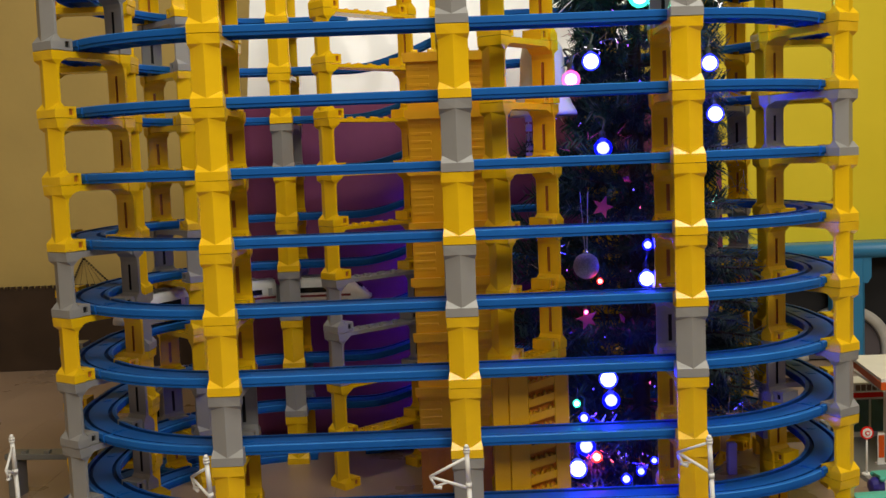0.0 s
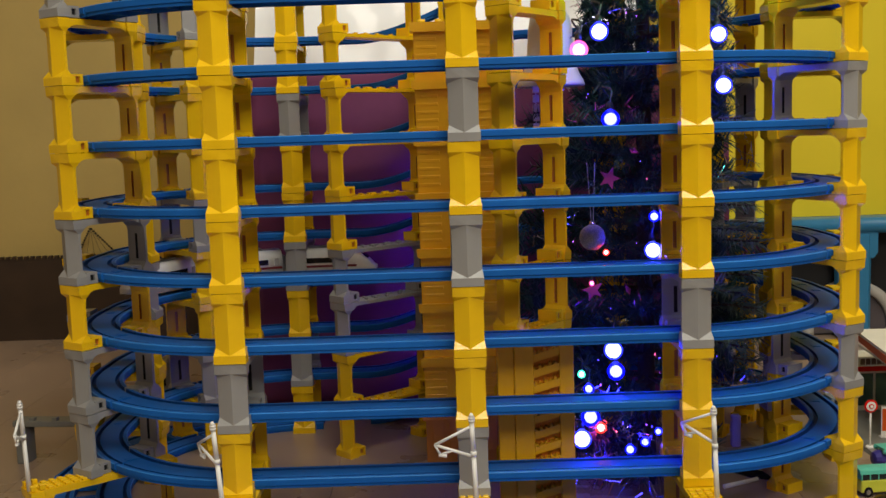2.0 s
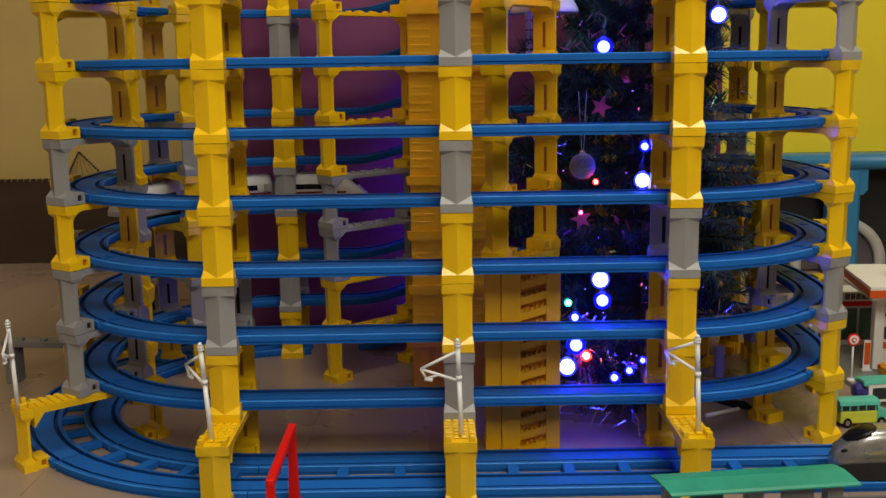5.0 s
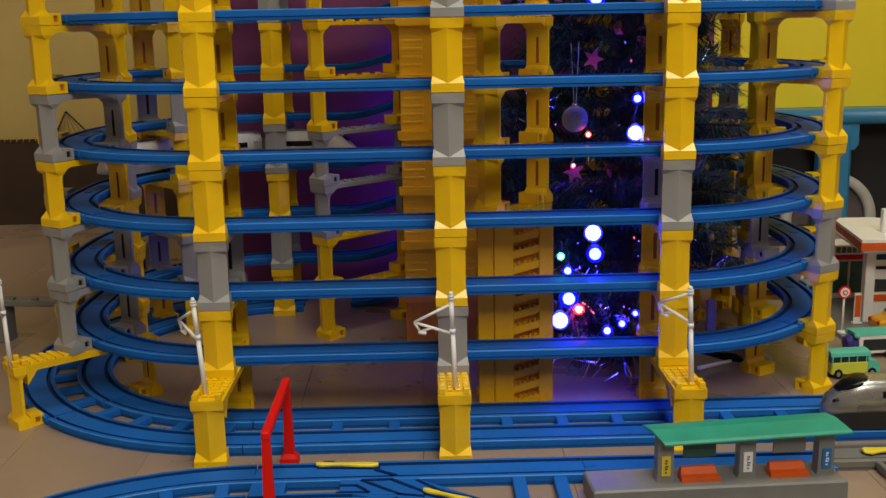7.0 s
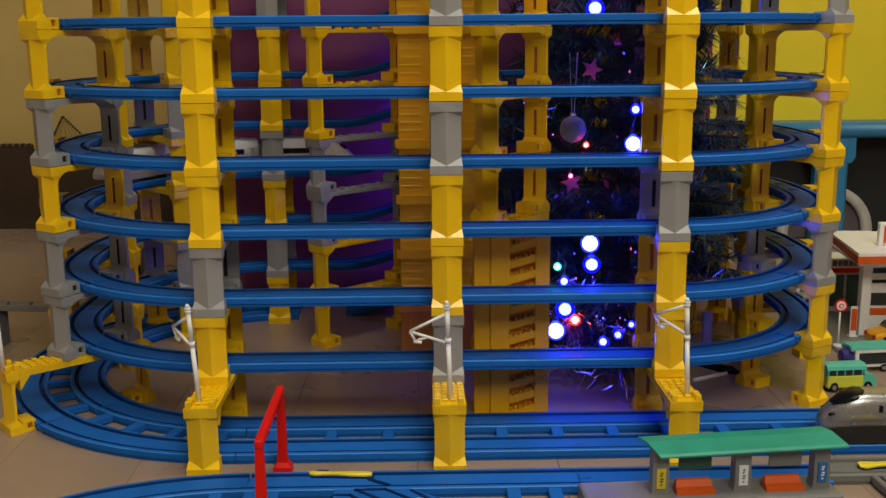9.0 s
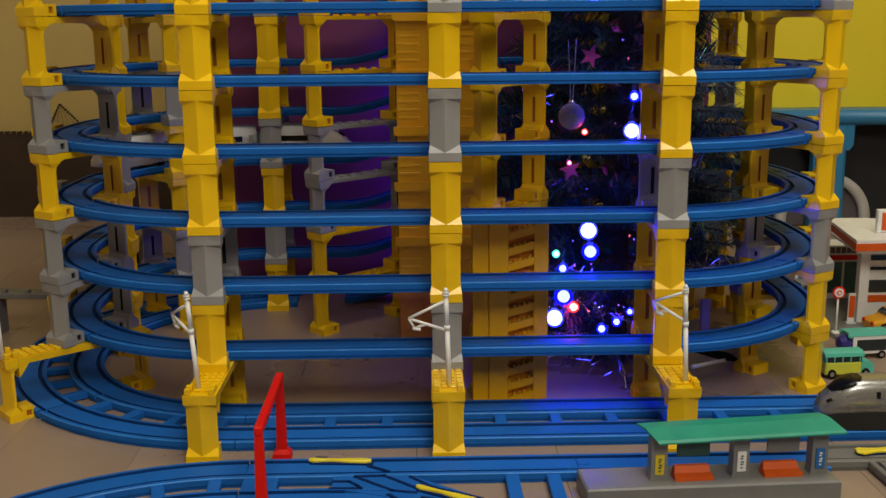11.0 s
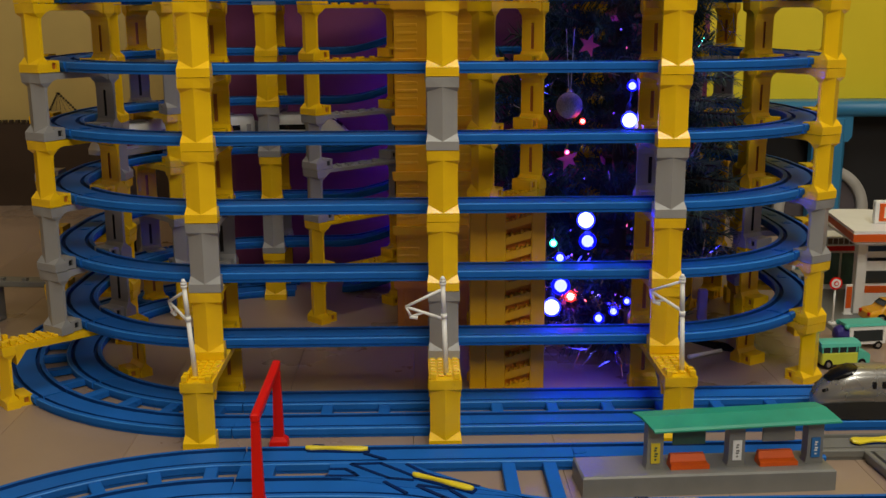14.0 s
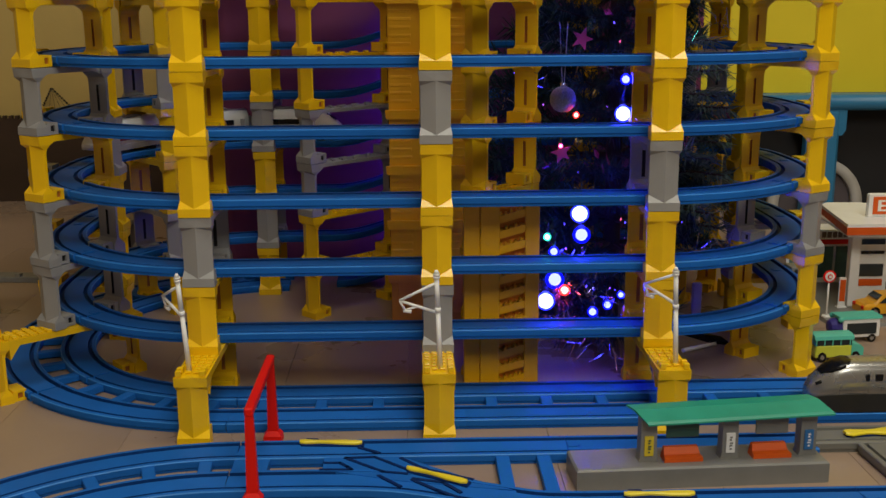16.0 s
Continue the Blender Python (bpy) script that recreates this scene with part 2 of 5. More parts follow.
def leg_mesh(slot=True):
    """One leg: flat band at foot and head, a ridge between them, a foot block with a square hole towards the track. Track side is +x."""
    bm = bmesh.new()
    w, wb = 0.0135, 0.0147
    def ring(z, ridge, edge, width, back):
        return [(ridge, 0, z), (edge, width, z), (back, width, z), (back, -width, z), (edge, -width, z)]
    rings = [ring(0, 0, 0, wb, 0.0135), ring(0.0078, 0, 0, wb, 0.0135), ring(0.0146, 0.0003, 0.0062, w, 0.0088),
             ring(H - 0.0185, 0.0003, 0.0062, w, 0.0088), ring(H - 0.0138, 0.0003, 0.0062, w, 0.0098), ring(H - 0.0095, 0, 0.0012, wb, 0.0135), ring(H - 0.0006, 0, 0.0004, wb, 0.0135)]
    vs = [[bm.verts.new(p) for p in r] for r in rings]
    for a, b in zip(vs, vs[1:]):
        for i in range(5):
            if i == 2 and a is vs[2] and slot:
                continue
            j = (i + 1) % 5
            if a in (vs[1], vs[4]) and i in (0, 4):
                ridge, edge = (i, j) if i == 0 else (j, i)
                low = a is vs[1]
                bm.faces.new((a[ridge], a[edge], b[edge]) if low else (a[edge], b[edge], b[ridge]))
                bm.faces.new((a[ridge], b[edge], b[ridge]) if low else (a[ridge], a[edge], b[ridge]))
                continue
            bm.faces.new((a[i], a[j], b[j], b[i]))
    bm.faces.new(vs[0][::-1])
    bm.faces.new(vs[-1])
    if slot:
        x, d, s = 0.0088, 0.0018, 0.0018
        za, zb = 0.017, H - 0.0215
        o = [vs[2][2], vs[2][3], vs[3][3], vs[3][2]]
        i1 = [bm.verts.new(p) for p in ((x, s, za), (x, -s, za), (x, -s, zb), (x, s, zb))]
        i2 = [bm.verts.new(p) for p in ((x - d, s, za), (x - d, -s, za), (x - d, -s, zb), (x - d, s, zb))]
        for k in range(4):
            bm.faces.new((o[k], o[(k + 1) % 4], i1[(k + 1) % 4], i1[k]))
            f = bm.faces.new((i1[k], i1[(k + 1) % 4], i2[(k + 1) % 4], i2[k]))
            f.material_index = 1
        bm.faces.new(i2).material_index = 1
    bmesh.ops.recalc_face_normals(bm, faces=bm.faces)
    # foot block with a square hole across
    for x0, x1, z0, z1 in ((0.0137, 0.0265, 0, 0.0028), (0.0137, 0.0265, 0.0088, 0.0112), (0.0137, 0.0180, 0.0028, 0.0088), (0.0232, 0.0265, 0.0028, 0.0088)):
        box(bm, x0, x1, -0.0118, 0.0118, z0, z1)
    # filler box, coloured dark for the shade in the hole
    before = set(bm.faces)
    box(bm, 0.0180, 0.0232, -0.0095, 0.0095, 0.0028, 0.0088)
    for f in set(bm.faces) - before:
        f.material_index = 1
    me = bpy.data.meshes.new("leg")
    bm.to_mesh(me)
    bm.free()
    return me


def beam_mesh(length=G):
    """Crossbeam with haunches into the legs."""
    t, w = 0.0060, 0.0125
    x0, x1 = 0.0137, length - 0.0137
    zt = H - 0.0008
    prof = [(x0, zt), (x0, zt - 0.0098), (x0 + 0.0022, zt - 0.0082), (x0 + 0.0054, zt - 0.0066), (x0 + 0.0090, zt - t), (x1 - 0.0090, zt - t), (x1 - 0.0054, zt - 0.0066), (x1 - 0.0022, zt - 0.0082), (x1, zt - 0.0098), (x1, zt)]
    bm = loft([[(x, -w, z) for x, z in prof], [(x, w, z) for x, z in prof]])
    n = max(2, int((x1 - x0) / 0.008))
    for i in range(n):
        for v in (-0.006, 0.006):
            c = x0 + 0.004 + (x1 - x0 - 0.008) * i / max(1, n - 1)
            box(bm, c - 0.0018, c + 0.0018, v - 0.0018, v + 0.0018, zt, zt + 0.0012)
    me = bpy.data.meshes.new("pier_block")
    bm.to_mesh(me)
    bm.free()
    return me


PIER_MESHES, BEAMS = {}, {}
for key, mat in (("y", YELLOW), ("g", GREY)):
    leg = leg_mesh()
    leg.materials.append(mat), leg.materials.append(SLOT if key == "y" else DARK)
    PIER_MESHES[key] = leg


def beam_of(key, length):
    """The crossbeam of that colour and length, made once."""
    if (key, length) not in BEAMS:
        BEAMS[key, length] = beam_mesh(length)
        BEAMS[key, length].materials.append(YELLOW if key == "y" else GREY)
    return BEAMS[key, length]


stack_rng = random.Random(5)


def pier_tower(x, y, toward, colours, first=0, label="", length=G):
    """A stack of pier blocks; (x, y) is the outer face of one leg, toward the degrees of the way across the track."""
    tower = empty("pier_tower", label or "stack of yellow and grey toy pier blocks on the floor", "toy pier", "pier towers of the spiral")
    tower.matrix_basis = pose(x, y, 0, 0, 0, toward)
    for i, c in enumerate(colours):
        leg, beam = PIER_MESHES[c], beam_of(c, length)
        block = part("pier_block", beam, None, tower, "grey plastic block" if c == "g" else "yellow plastic block", pose(stack_rng.uniform(-0.0004, 0.0004), stack_rng.uniform(-0.0004, 0.0004), H * (first + i), 0, 0, stack_rng.uniform(-0.5, 0.5)))
        part("leg", leg, None, block)
        part("leg", leg, None, block, at=pose(length, 0, 0, 0, 0, 180))
    return tower


def wide_gate(x, y, toward, length):
    """Ground-floor gate over two tracks, with studs on its plate."""
    gate = empty("wide_gate", "yellow toy gate block bridging two ground tracks", "toy pier", "wide gates")
    gate.matrix_basis = pose(x, y, 0, 0, 0, toward)
    leg = PIER_MESHES["y"]
    part("leg", leg, None, gate)
    part("leg", leg, None, gate, at=pose(length, 0, 0, 0, 0, 180))
    zt, w = H - 0.0008, 0.0145
    x0, x1 = 0.0137, length - 0.0137
    prof = [(x0, zt), (x0, zt - 0.02), (x0 + 0.0105, zt - 0.0065), (x1 - 0.0105, zt - 0.0065), (x1, zt - 0.02), (x1, zt)]
    bm = loft([[(a, -w, z) for a, z in prof], [(a, w, z) for a, z in prof]])
    part("plate", bm, YELLOW, gate)
    studs = bmesh.new()
    for i in range(7):
        for v in (-0.0105, -0.0035, 0.0035, 0.0105):
            if i < 1 and abs(v) < 0.005:
                continue
            a = 0.004 + i * 0.0085
            h = 0.006 if i < 2 and abs(v) > 0.01 else 0.0022
            box(studs, a - 0.0026, a + 0.0026, v - 0.0026, v + 0.0026, zt - 0.0002 + 0.0008 * (a < 0.019), zt + h, 0.0004)
    part("stud_grid", studs, YELLOW, gate)
    return gate


S = 0.2145

LB = "stack of yellow and grey toy pier blocks carrying the spiral track"
pier_tower(-S, 0, 90, "ygyyyyyyy", 1, LB)
pier_tower(0.0051, -0.0039, 90, "gyygygygy", 1, LB)
pier_tower(S, 0.0047, 90, "yygyyyygy", 1, LB)
for x, y in ((-0.2142, -0.0611), (0.0048, -0.0611), (0.2145, -0.0611)):
    wide_gate(x, y, 90, 0.165)
pier_tower(-0.3895, 0.0890, 55, "ggygyyygy", 1, LB, 0.095)
wide_gate(-0.4335, 0.0555, 40.5, 0.155)
pier_tower(0.394, 0.095, 121, "yygyyygyyy", 0, LB, 0.101)
pier_tower(-0.454, 0.27, -2, "yyygyyyyyy", 0, LB)
pier_tower(0.458, 0.27, 182, "ygyyyyyyyy", 0, LB)
pier_tower(-0.380, 0.441, -48.5, "ygyygyyygy", 0, LB)
pier_tower(0.390, 0.452, 228.5, "yyyygygyyy", 0, LB)
pier_tower(-0.2138, 0.548, -90, "ygygyygyyy", 0, LB)
pier_tower(0.0, 0.548, -90, "yyyyyyyyyy", 0, LB)
pier_tower(0.2138, 0.548, -90, "yyyyyyyyyy", 0, LB)

def wide_plate(length):
    """Thin plate with a few studs, as the brace tower shows."""
    zt, w = H - 0.0008, 0.0145
    x0, x1 = 0.0137, length - 0.0137
    prof = [(x0, zt), (x0, zt - 0.0095), (x0 + 0.006, zt - 0.0042), (x1 - 0.006, zt - 0.0042), (x1, zt - 0.0095), (x1, zt)]
    bm = loft([[(a, -w, z) for a, z in prof], [(a, w, z) for a, z in prof]])
    for a, v, s in ((0.042, -0.006, 0.0018), (0.047, 0.004, 0.0018), (0.055, -0.009, 0.0018), (0.062, 0.0, 0.006), (0.074, -0.008, 0.002), (0.086, 0.002, 0.005), (0.097, -0.007, 0.002), (0.108, 0.005, 0.003)):
        box(bm, a - s, a + s, v - 0.002, v + 0.002, zt, zt + 0.0024)
    return bm


for i, c in enumerate("yyggyyyyyy"):
    if i == 0:
        brace = empty("brace_tower", "stack of wide yellow and grey toy gate blocks without a track", "toy pier", "brace towers")
        brace.matrix_basis = pose(-0.150, 0.333, 0, 0, 0, 43)
    leg, mat = PIER_MESHES[c], YELLOW if c == "y" else GREY
    bm = wide_plate(0.149)
    block = part("gate_plate", bm, mat, brace, "grey plastic plate with studs" if c == "g" else "yellow plastic plate with studs", pose(0, 0, H * i))
    part("leg", leg, None, block)
    part("leg", leg, None, block, at=pose(0.149, 0, 0, 0, 0, 180))
pier_tower(0.043, 0.107, 51, "yyyyyyyyyy", 0, "stack of yellow toy pier blocks standing inside the spiral")

# ---- rails ----
R_C, X_C, Y_F, Y_B = 0.198, 0.2085, 0.052, 0.496
X_MID = 0.0045    # middle of the ring
YC1, YC2 = Y_F + R_C, Y_B - R_C


def rail_profile(w=RAIL_W, t=RAIL_T):
    h = w / 2
    right = [(h - 0.0016, 0), (h - 0.0016, 0.0026), (h, 0.0034), (h, t - 0.0008), (h - 0.0010, t), (h - 0.0046, t), (h - 0.0050, t - 0.0042), (h - 0.0086, t - 0.0042), (h - 0.0090, t - 0.0008)]
    hollow = [(0.0035 - h, 0), (0.0035 - h, 0.0050), (h - 0.0035, 0.0050), (h - 0.0035, 0)]
    return right + [(-u, z) for u, z in reversed(right)] + hollow


def rail_mesh(name, points, w=RAIL_W, t=RAIL_T):
    """A rail swept along points (x, y, z), hollow below."""
    pts = [Vector(p) for p in points]
    prof = rail_profile(w, t)
    rings = []
    for i, p in enumerate(pts):
        d = pts[min(i + 1, len(pts) - 1)] - pts[max(i - 1, 0)]
        side = Vector((d.y, -d.x, 0)).normalized()
        rings.append([p + side * u + Vector((0, 0, z)) for u, z in prof])
    bm = loft(rings)
    n = len(prof)
    bm.faces.ensure_lookup_table()
    idx = 0
    for s in range(len(rings) - 1):
        for i in range(n):
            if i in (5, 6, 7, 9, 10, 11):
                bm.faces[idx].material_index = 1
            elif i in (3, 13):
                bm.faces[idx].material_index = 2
            idx += 1
    return bm


def arc(cx, cy, r, a0, a1, z, n=8):
    """Points on a circle, degrees counted from straight ahead of +x."""
    return [(cx + r * math.cos(radians(a0 + (a1 - a0) * i / n)), cy + r * math.sin(radians(a0 + (a1 - a0) * i / n)), z) for i in range(n + 1)]


bm = box(bmesh.new(), -0.0012, 0.0012, 0.0036 - RAIL_W / 2, RAIL_W / 2 - 0.0036, 0.0006, 0.0049)
RIB = bpy.data.meshes.new("rib")
bm.to_mesh(RIB)
bm.free()


def rail(name, points, label, group, mat=None, w=RAIL_W):
    bm = rail_mesh(name, points, w)
    me = bpy.data.meshes.new(name)
    bm.to_mesh(me)
    bm.free()
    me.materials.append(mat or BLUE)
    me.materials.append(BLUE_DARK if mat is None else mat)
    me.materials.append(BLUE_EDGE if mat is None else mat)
    ob = tagged(new(name, me), label, "toy rail", group)
    if name == "curved_rail" and points[0][2] > 0.3:
        for k in (1, 3, 5, 7):
            p, q = Vector(points[k - 1]), Vector(points[k + 1])
            part("rib", RIB, mat or BLUE, ob, at=Matrix.Translation(points[k]) @ pose(0, 0, 0, 0, 0, math.degrees(math.atan2(q.y - p.y, q.x - p.x))))
    a, b = Vector(points[0]), Vector(points[1])
    turn = math.degrees(math.atan2(b.y - a.y, b.x - a.x))
    tab = bmesh.new()
    box(tab, 0.0004, 0.0085, -0.0045, 0.0045, RAIL_T - 0.0006, RAIL_T + 0.0001, 0.0002)
    tube(tab, (0.0085, 0, RAIL_T - 0.0006), (0.0085, 0, RAIL_T + 0.0003), 0.0032, 0.0032, 12)
    part("joint_tab", tab, BLUE if mat is None else mat, ob, at=Matrix.Translation(a) @ pose(0, 0, 0, 0, 0, turn))
    return ob


SPIRAL = "rails of the spiral"
for k in range(0, 10):
    z = H * k + 0.0004
    if k >= 1:
        for side in (-1, 1):
            bend = [(X_MID + side * (X_C + R_C * math.sin(radians(a))), Y_F + R_C * (1 - math.cos(radians(a))), z) for a in (1.7, 1.1, 0.5)]
            rail("straight_rail", bend + [(X_MID + side * (0.0009 + (X_C - 0.0009) * i / 4), Y_F, z) for i in range(4, -1, -1)], "straight blue plastic toy rail resting on pier blocks", SPIRAL)
        for side in (1, -1):
            for cy, a0, a1 in ((YC1, -88.2, -45.3), (YC1, -44.7, 0), (YC2, 0, 44.7), (YC2, 45.3, 90)):
                if side < 0:
                    a0, a1 = 180 - a0, 180 - a1
                pts = arc(X_MID + side * X_C, cy, R_C, a0, a1, z)
                rail("curved_rail", pts, "curved blue plastic toy rail resting on pier blocks", SPIRAL)
            rail("short_rail", [(X_MID + side * (X_C + R_C), YC1 + (YC2 - YC1) * i / 2, z) for i in range(3)], "short straight blue plastic toy rail", SPIRAL)
        rail("straight_rail", [(X_MID + X_C, Y_B, z), (0.145, Y_B, z), (0.1, Y_B, z)], "straight blue plastic toy rail resting on pier blocks", SPIRAL)
        rail("straight_rail", [(X_MID - X_C, Y_B, z), (-0.16, Y_B, z), (-0.125, Y_B, z)], "straight blue plastic toy rail resting on pier blocks", SPIRAL)
    if k < 9:
        n = 16
        pts = [(-0.125 + 0.225 * i / n, Y_B, z + H * (3 * (i / n) ** 2 - 2 * (i / n) ** 3)) for i in range(n + 1)]
        rail("slope_rail", pts, "sloping blue plastic toy rail climbing one level", SPIRAL)

# ground tracks under and beside the spiral
GROUND = "ground rails"
Y1, Y2 = 0.048, -0.0135


def double_rail(name, inner, outer, label):
    """Two rails joined by ties with open slots between them."""
    top = empty(name, label, "toy rail", GROUND)
    for pts in (inner, outer):
        me = bpy.data.meshes.new("rail")
        bm = rail_mesh("rail", pts)
        bm.to_mesh(me)
        bm.free()
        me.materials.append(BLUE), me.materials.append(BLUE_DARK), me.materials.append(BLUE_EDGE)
        part("rail", me, None, top)
    n = len(inner)
    for i in range(1, n, 2):
        a, b = Vector(inner[i]), Vector(outer[i])
        mid, d = (a + b) / 2, (b - a)
        ang = math.degrees(math.atan2(d.y, d.x))
        half = d.length / 2 - RAIL_W / 2 + 0.0015
        part("tie", box(bmesh.new(), -half, half, -0.0055, 0.0055, 0.0010, 0.0082, 0.0008), BLUE, top, at=pose(mid.x, mid.y, 0, 0, 0, ang))
    return top


R_G, X_G = 0.216, 0.19
for x0, x1 in ((-X_G, 0.03), (0.0301, 0.245), (0.2451, 0.46), (0.4601, 0.675), (0.6751, 0.89)):
    double_rail("double_rail", [(x0 + (x1 - x0) * i / 8, Y1, 0) for i in range(9)], [(x0 + (x1 - x0) * i / 8, Y2, 0) for i in range(9)], "straight blue double toy rail with open slots on the floor")
yc = Y1 + R_G
for a0, a1 in ((270, 225.3), (224.7, 180.3), (179.7, 135.3), (134.7, 90)):
    double_rail("double_curve", arc(-X_G, yc, R_G, a0, a1, 0), arc(-X_G, yc, R_G + Y1 - Y2, a0, a1, 0), "curved blue double toy rail with open slots on the floor")

# ---- tracks in front ----
Y3, Y4, Y5 = -0.0905, -0.151, -0.199
RC2 = 0.266
yc = Y3 - RC2
double_rail("double_curve", arc(-0.17, yc, RC2 - 0.0605, 90, 134, 0), arc(-0.17, yc, RC2, 90, 134, 0), "curved blue double toy rail with open slots on the floor")
double_rail("double_curve", arc(-0.17, yc, RC2 - 0.0605, 134.6, 179, 0), arc(-0.17, yc, RC2, 134.6, 179, 0), "curved blue double toy rail with open slots on the floor")


def smooth(points, n=6):
    """Catmull-Rom through points."""
    out, p = [], [Vector(q) for q in points]
    p = [2 * p[0] - p[1]] + p + [2 * p[-1] - p[-2]]
    for a, b, c, d in zip(p, p[1:], p[2:], p[3:]):
        for i in range(n):
            t = i / n
            out.append(0.5 * ((2 * b) + (c - a) * t + (2 * a - 5 * b + 4 * c - d) * t * t + (3 * b - a - 3 * c + d) * t ** 3))
    return out + [p[-2]]


turnout = empty("turnout", "blue toy turnout with yellow levers on the floor", "toy rail", GROUND)


def turnout_rail(name, pts, lift):
    me = bpy.data.meshes.new(name)
    bm = rail_mesh(name, [(x, y, lift) for x, y, *_ in pts])
    bm.to_mesh(me)
    bm.free()
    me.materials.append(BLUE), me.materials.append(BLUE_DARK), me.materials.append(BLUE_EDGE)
    return part(name, me, None, turnout)


turnout_rail("main_rail", [(-0.1694 + 0.0355 * i, Y3, 0) for i in range(9)], 0.0)
turnout_rail("branch_rail", smooth([(-0.1694, Y4, 0), (-0.09, Y4, 0), (-0.03, Y4 - 0.006, 0), (0.03, Y4 - 0.027, 0), (0.075, Y5 + 0.004, 0), (0.1144, Y5, 0)]), 0.0)
frog = [(-0.094, -0.1290), (-0.094, -0.1090), (-0.030, -0.1090), (-0.004, -0.1300), (0.030, -0.1560), (0.060, -0.1760), (0.030, -0.1700), (-0.030, -0.1560), (-0.094, -0.1330)]
part("frog_plate", loft([[(x, y, z) for x, y in frog] for z in (0.0010, 0.0092)]), BLUE, turnout)
GROOVES = (((-0.0655, -0.0897), (-0.0483, -0.1018)), ((-0.0760, -0.1113), (-0.0513, -0.1104), (-0.0232, -0.1365)), ((-0.0760, -0.1113), (-0.0439, -0.1393), (-0.0240, -0.1438)),
           ((-0.0933, -0.1203), (-0.0803, -0.1208), (-0.0733, -0.1288)), ((-0.0954, -0.1335), (-0.0697, -0.1345), (-0.0733, -0.1288)), ((-0.0469, -0.1465), (-0.0293, -0.1668)),
           ((-0.0291, -0.1133), (-0.0104, -0.1351), (0.0287, -0.1568)), ((-0.0200, -0.1548), (0.0, -0.1748), (0.0178, -0.1897)), ((-0.0192, -0.1531), (0.0050, -0.1612), (0.0182, -0.1790)))
# raised dark strips in place of the shaded grooves
for line in GROOVES:
    bm = bmesh.new()
    for (xa, ya), (xb, yb) in zip(line, line[1:]):
        d = Vector((xb - xa, yb - ya, 0)).normalized()
        q = Vector((-d.y, d.x, 0)) * 0.0016
        vs = [bm.verts.new((x + e * q.x + o * d.x * 0.001, y + e * q.y + o * d.y * 0.001, z)) for z in (0.0088, 0.0099) for x, y, e, o in ((xa, ya, -1, -1), (xb, yb, -1, 1), (xb, yb, 1, 1), (xa, ya, 1, -1))]
        for f in ((3, 2, 1, 0), (4, 5, 6, 7), (0, 1, 5, 4), (1, 2, 6, 5), (2, 3, 7, 6), (3, 0, 4, 7)):
            bm.faces.new([vs[i] for i in f])
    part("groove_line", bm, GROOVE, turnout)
for x0, x1, zt in ((-0.1694, -0.140, 0.0086),):
    part("web", box(bmesh.new(), x0, x1, Y4 + 0.017, Y3 - 0.018, 0.0008, zt), BLUE, turnout)
for x0, x1 in ((0.055, 0.052), (0.090, 0.088)):
    bm = bmesh.new()
    box(bm, x0 - 0.004, x0 + 0.0075, Y5 + 0.0185, Y3 - 0.0185, 0.001, 0.0082, 0.0006)
    part("tie", bm, BLUE, turnout)


def lever(parent, x, y, z, turn, length=0.053, wide=1.0):
    """Yellow switch lever: narrow waist, rounded ends, in a dark blue trough."""
    rings = []
    n = 12
    for i in range(n + 1):
        u = i / n
        w = 0.0032 - 0.0019 * math.sin(math.pi * min(1, u * 1.35)) ** 2 + 0.0004 * u
        w *= (0.45 if i in (0, n) else 1) * wide
        x1 = (u - 0.5) * length
        rings.append([(x1, -w, 0), (x1, -w, 0.0013), (x1, -w * 0.6, 0.0024), (x1, w * 0.6, 0.0024), (x1, w, 0.0013), (x1, w, 0)])
    part("lever", loft(rings), LEVER, parent, "yellow plastic switch lever", pose(x, y, z, 0, 0, turn))
    trough = bmesh.new()
    box(trough, -length * 0.48, length * 0.53, -0.0036, 0.0044, -0.004, 0.0, 0.0008)
    box(trough, -length * 0.42, -length * 0.22, 0.0044, 0.0085, -0.004, 0.0008, 0.0006)
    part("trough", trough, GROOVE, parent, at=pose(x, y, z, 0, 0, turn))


lever(turnout, -0.0905, -0.0824, 0.0108, -4, 0.0545)
lever(turnout, 0.0002, -0.1520, 0.0112, -31, 0.056)
for x0, x1 in ((0.115, 0.3295), (0.45, 0.6645)):
    rail("straight_rail", [(x0, Y3, 0), ((x0 + x1) / 2, Y3, 0), (x1, Y3, 0)], "straight blue toy rail on the floor", GROUND)
for x0, x1 in ((0.115, 0.3295), (0.33, 0.5445), (0.545, 0.7595)):
    front = rail("straight_rail", [(x0, Y5, 0), ((x0 + x1) / 2, Y5, 0), (x1, Y5, 0)], "straight blue toy rail on the floor", GROUND)
    if x0 < 0.2:
        lever(front, 0.172, Y5 + 0.007, 0.0108, -1, 0.055)

# grey rail piece beyond the platform
grey = empty("grey_turnout", "dark grey toy turnout with a yellow lever on the floor", "toy rail", GROUND)
for name, pts in (("main_rail", [(0.331 + 0.026 * i, -0.0785, 0) for i in range(6)]), ("branch_rail", [(0.3858, -0.0982, 0), (0.3870, -0.120, 0), (0.3890, -0.150, 0), (0.3910, -0.1775, 0)])):
    me = bpy.data.meshes.new(name)
    bm = rail_mesh(name, pts)
    bm.to_mesh(me)
    bm.free()
    me.materials.append(RAIL_GREY), me.materials.append(RAIL_GREY), me.materials.append(RAIL_GREY)
    part(name, me, None, grey)
lever(grey, 0.391, -0.0795, 0.0108, 4, 0.058, 2.3)

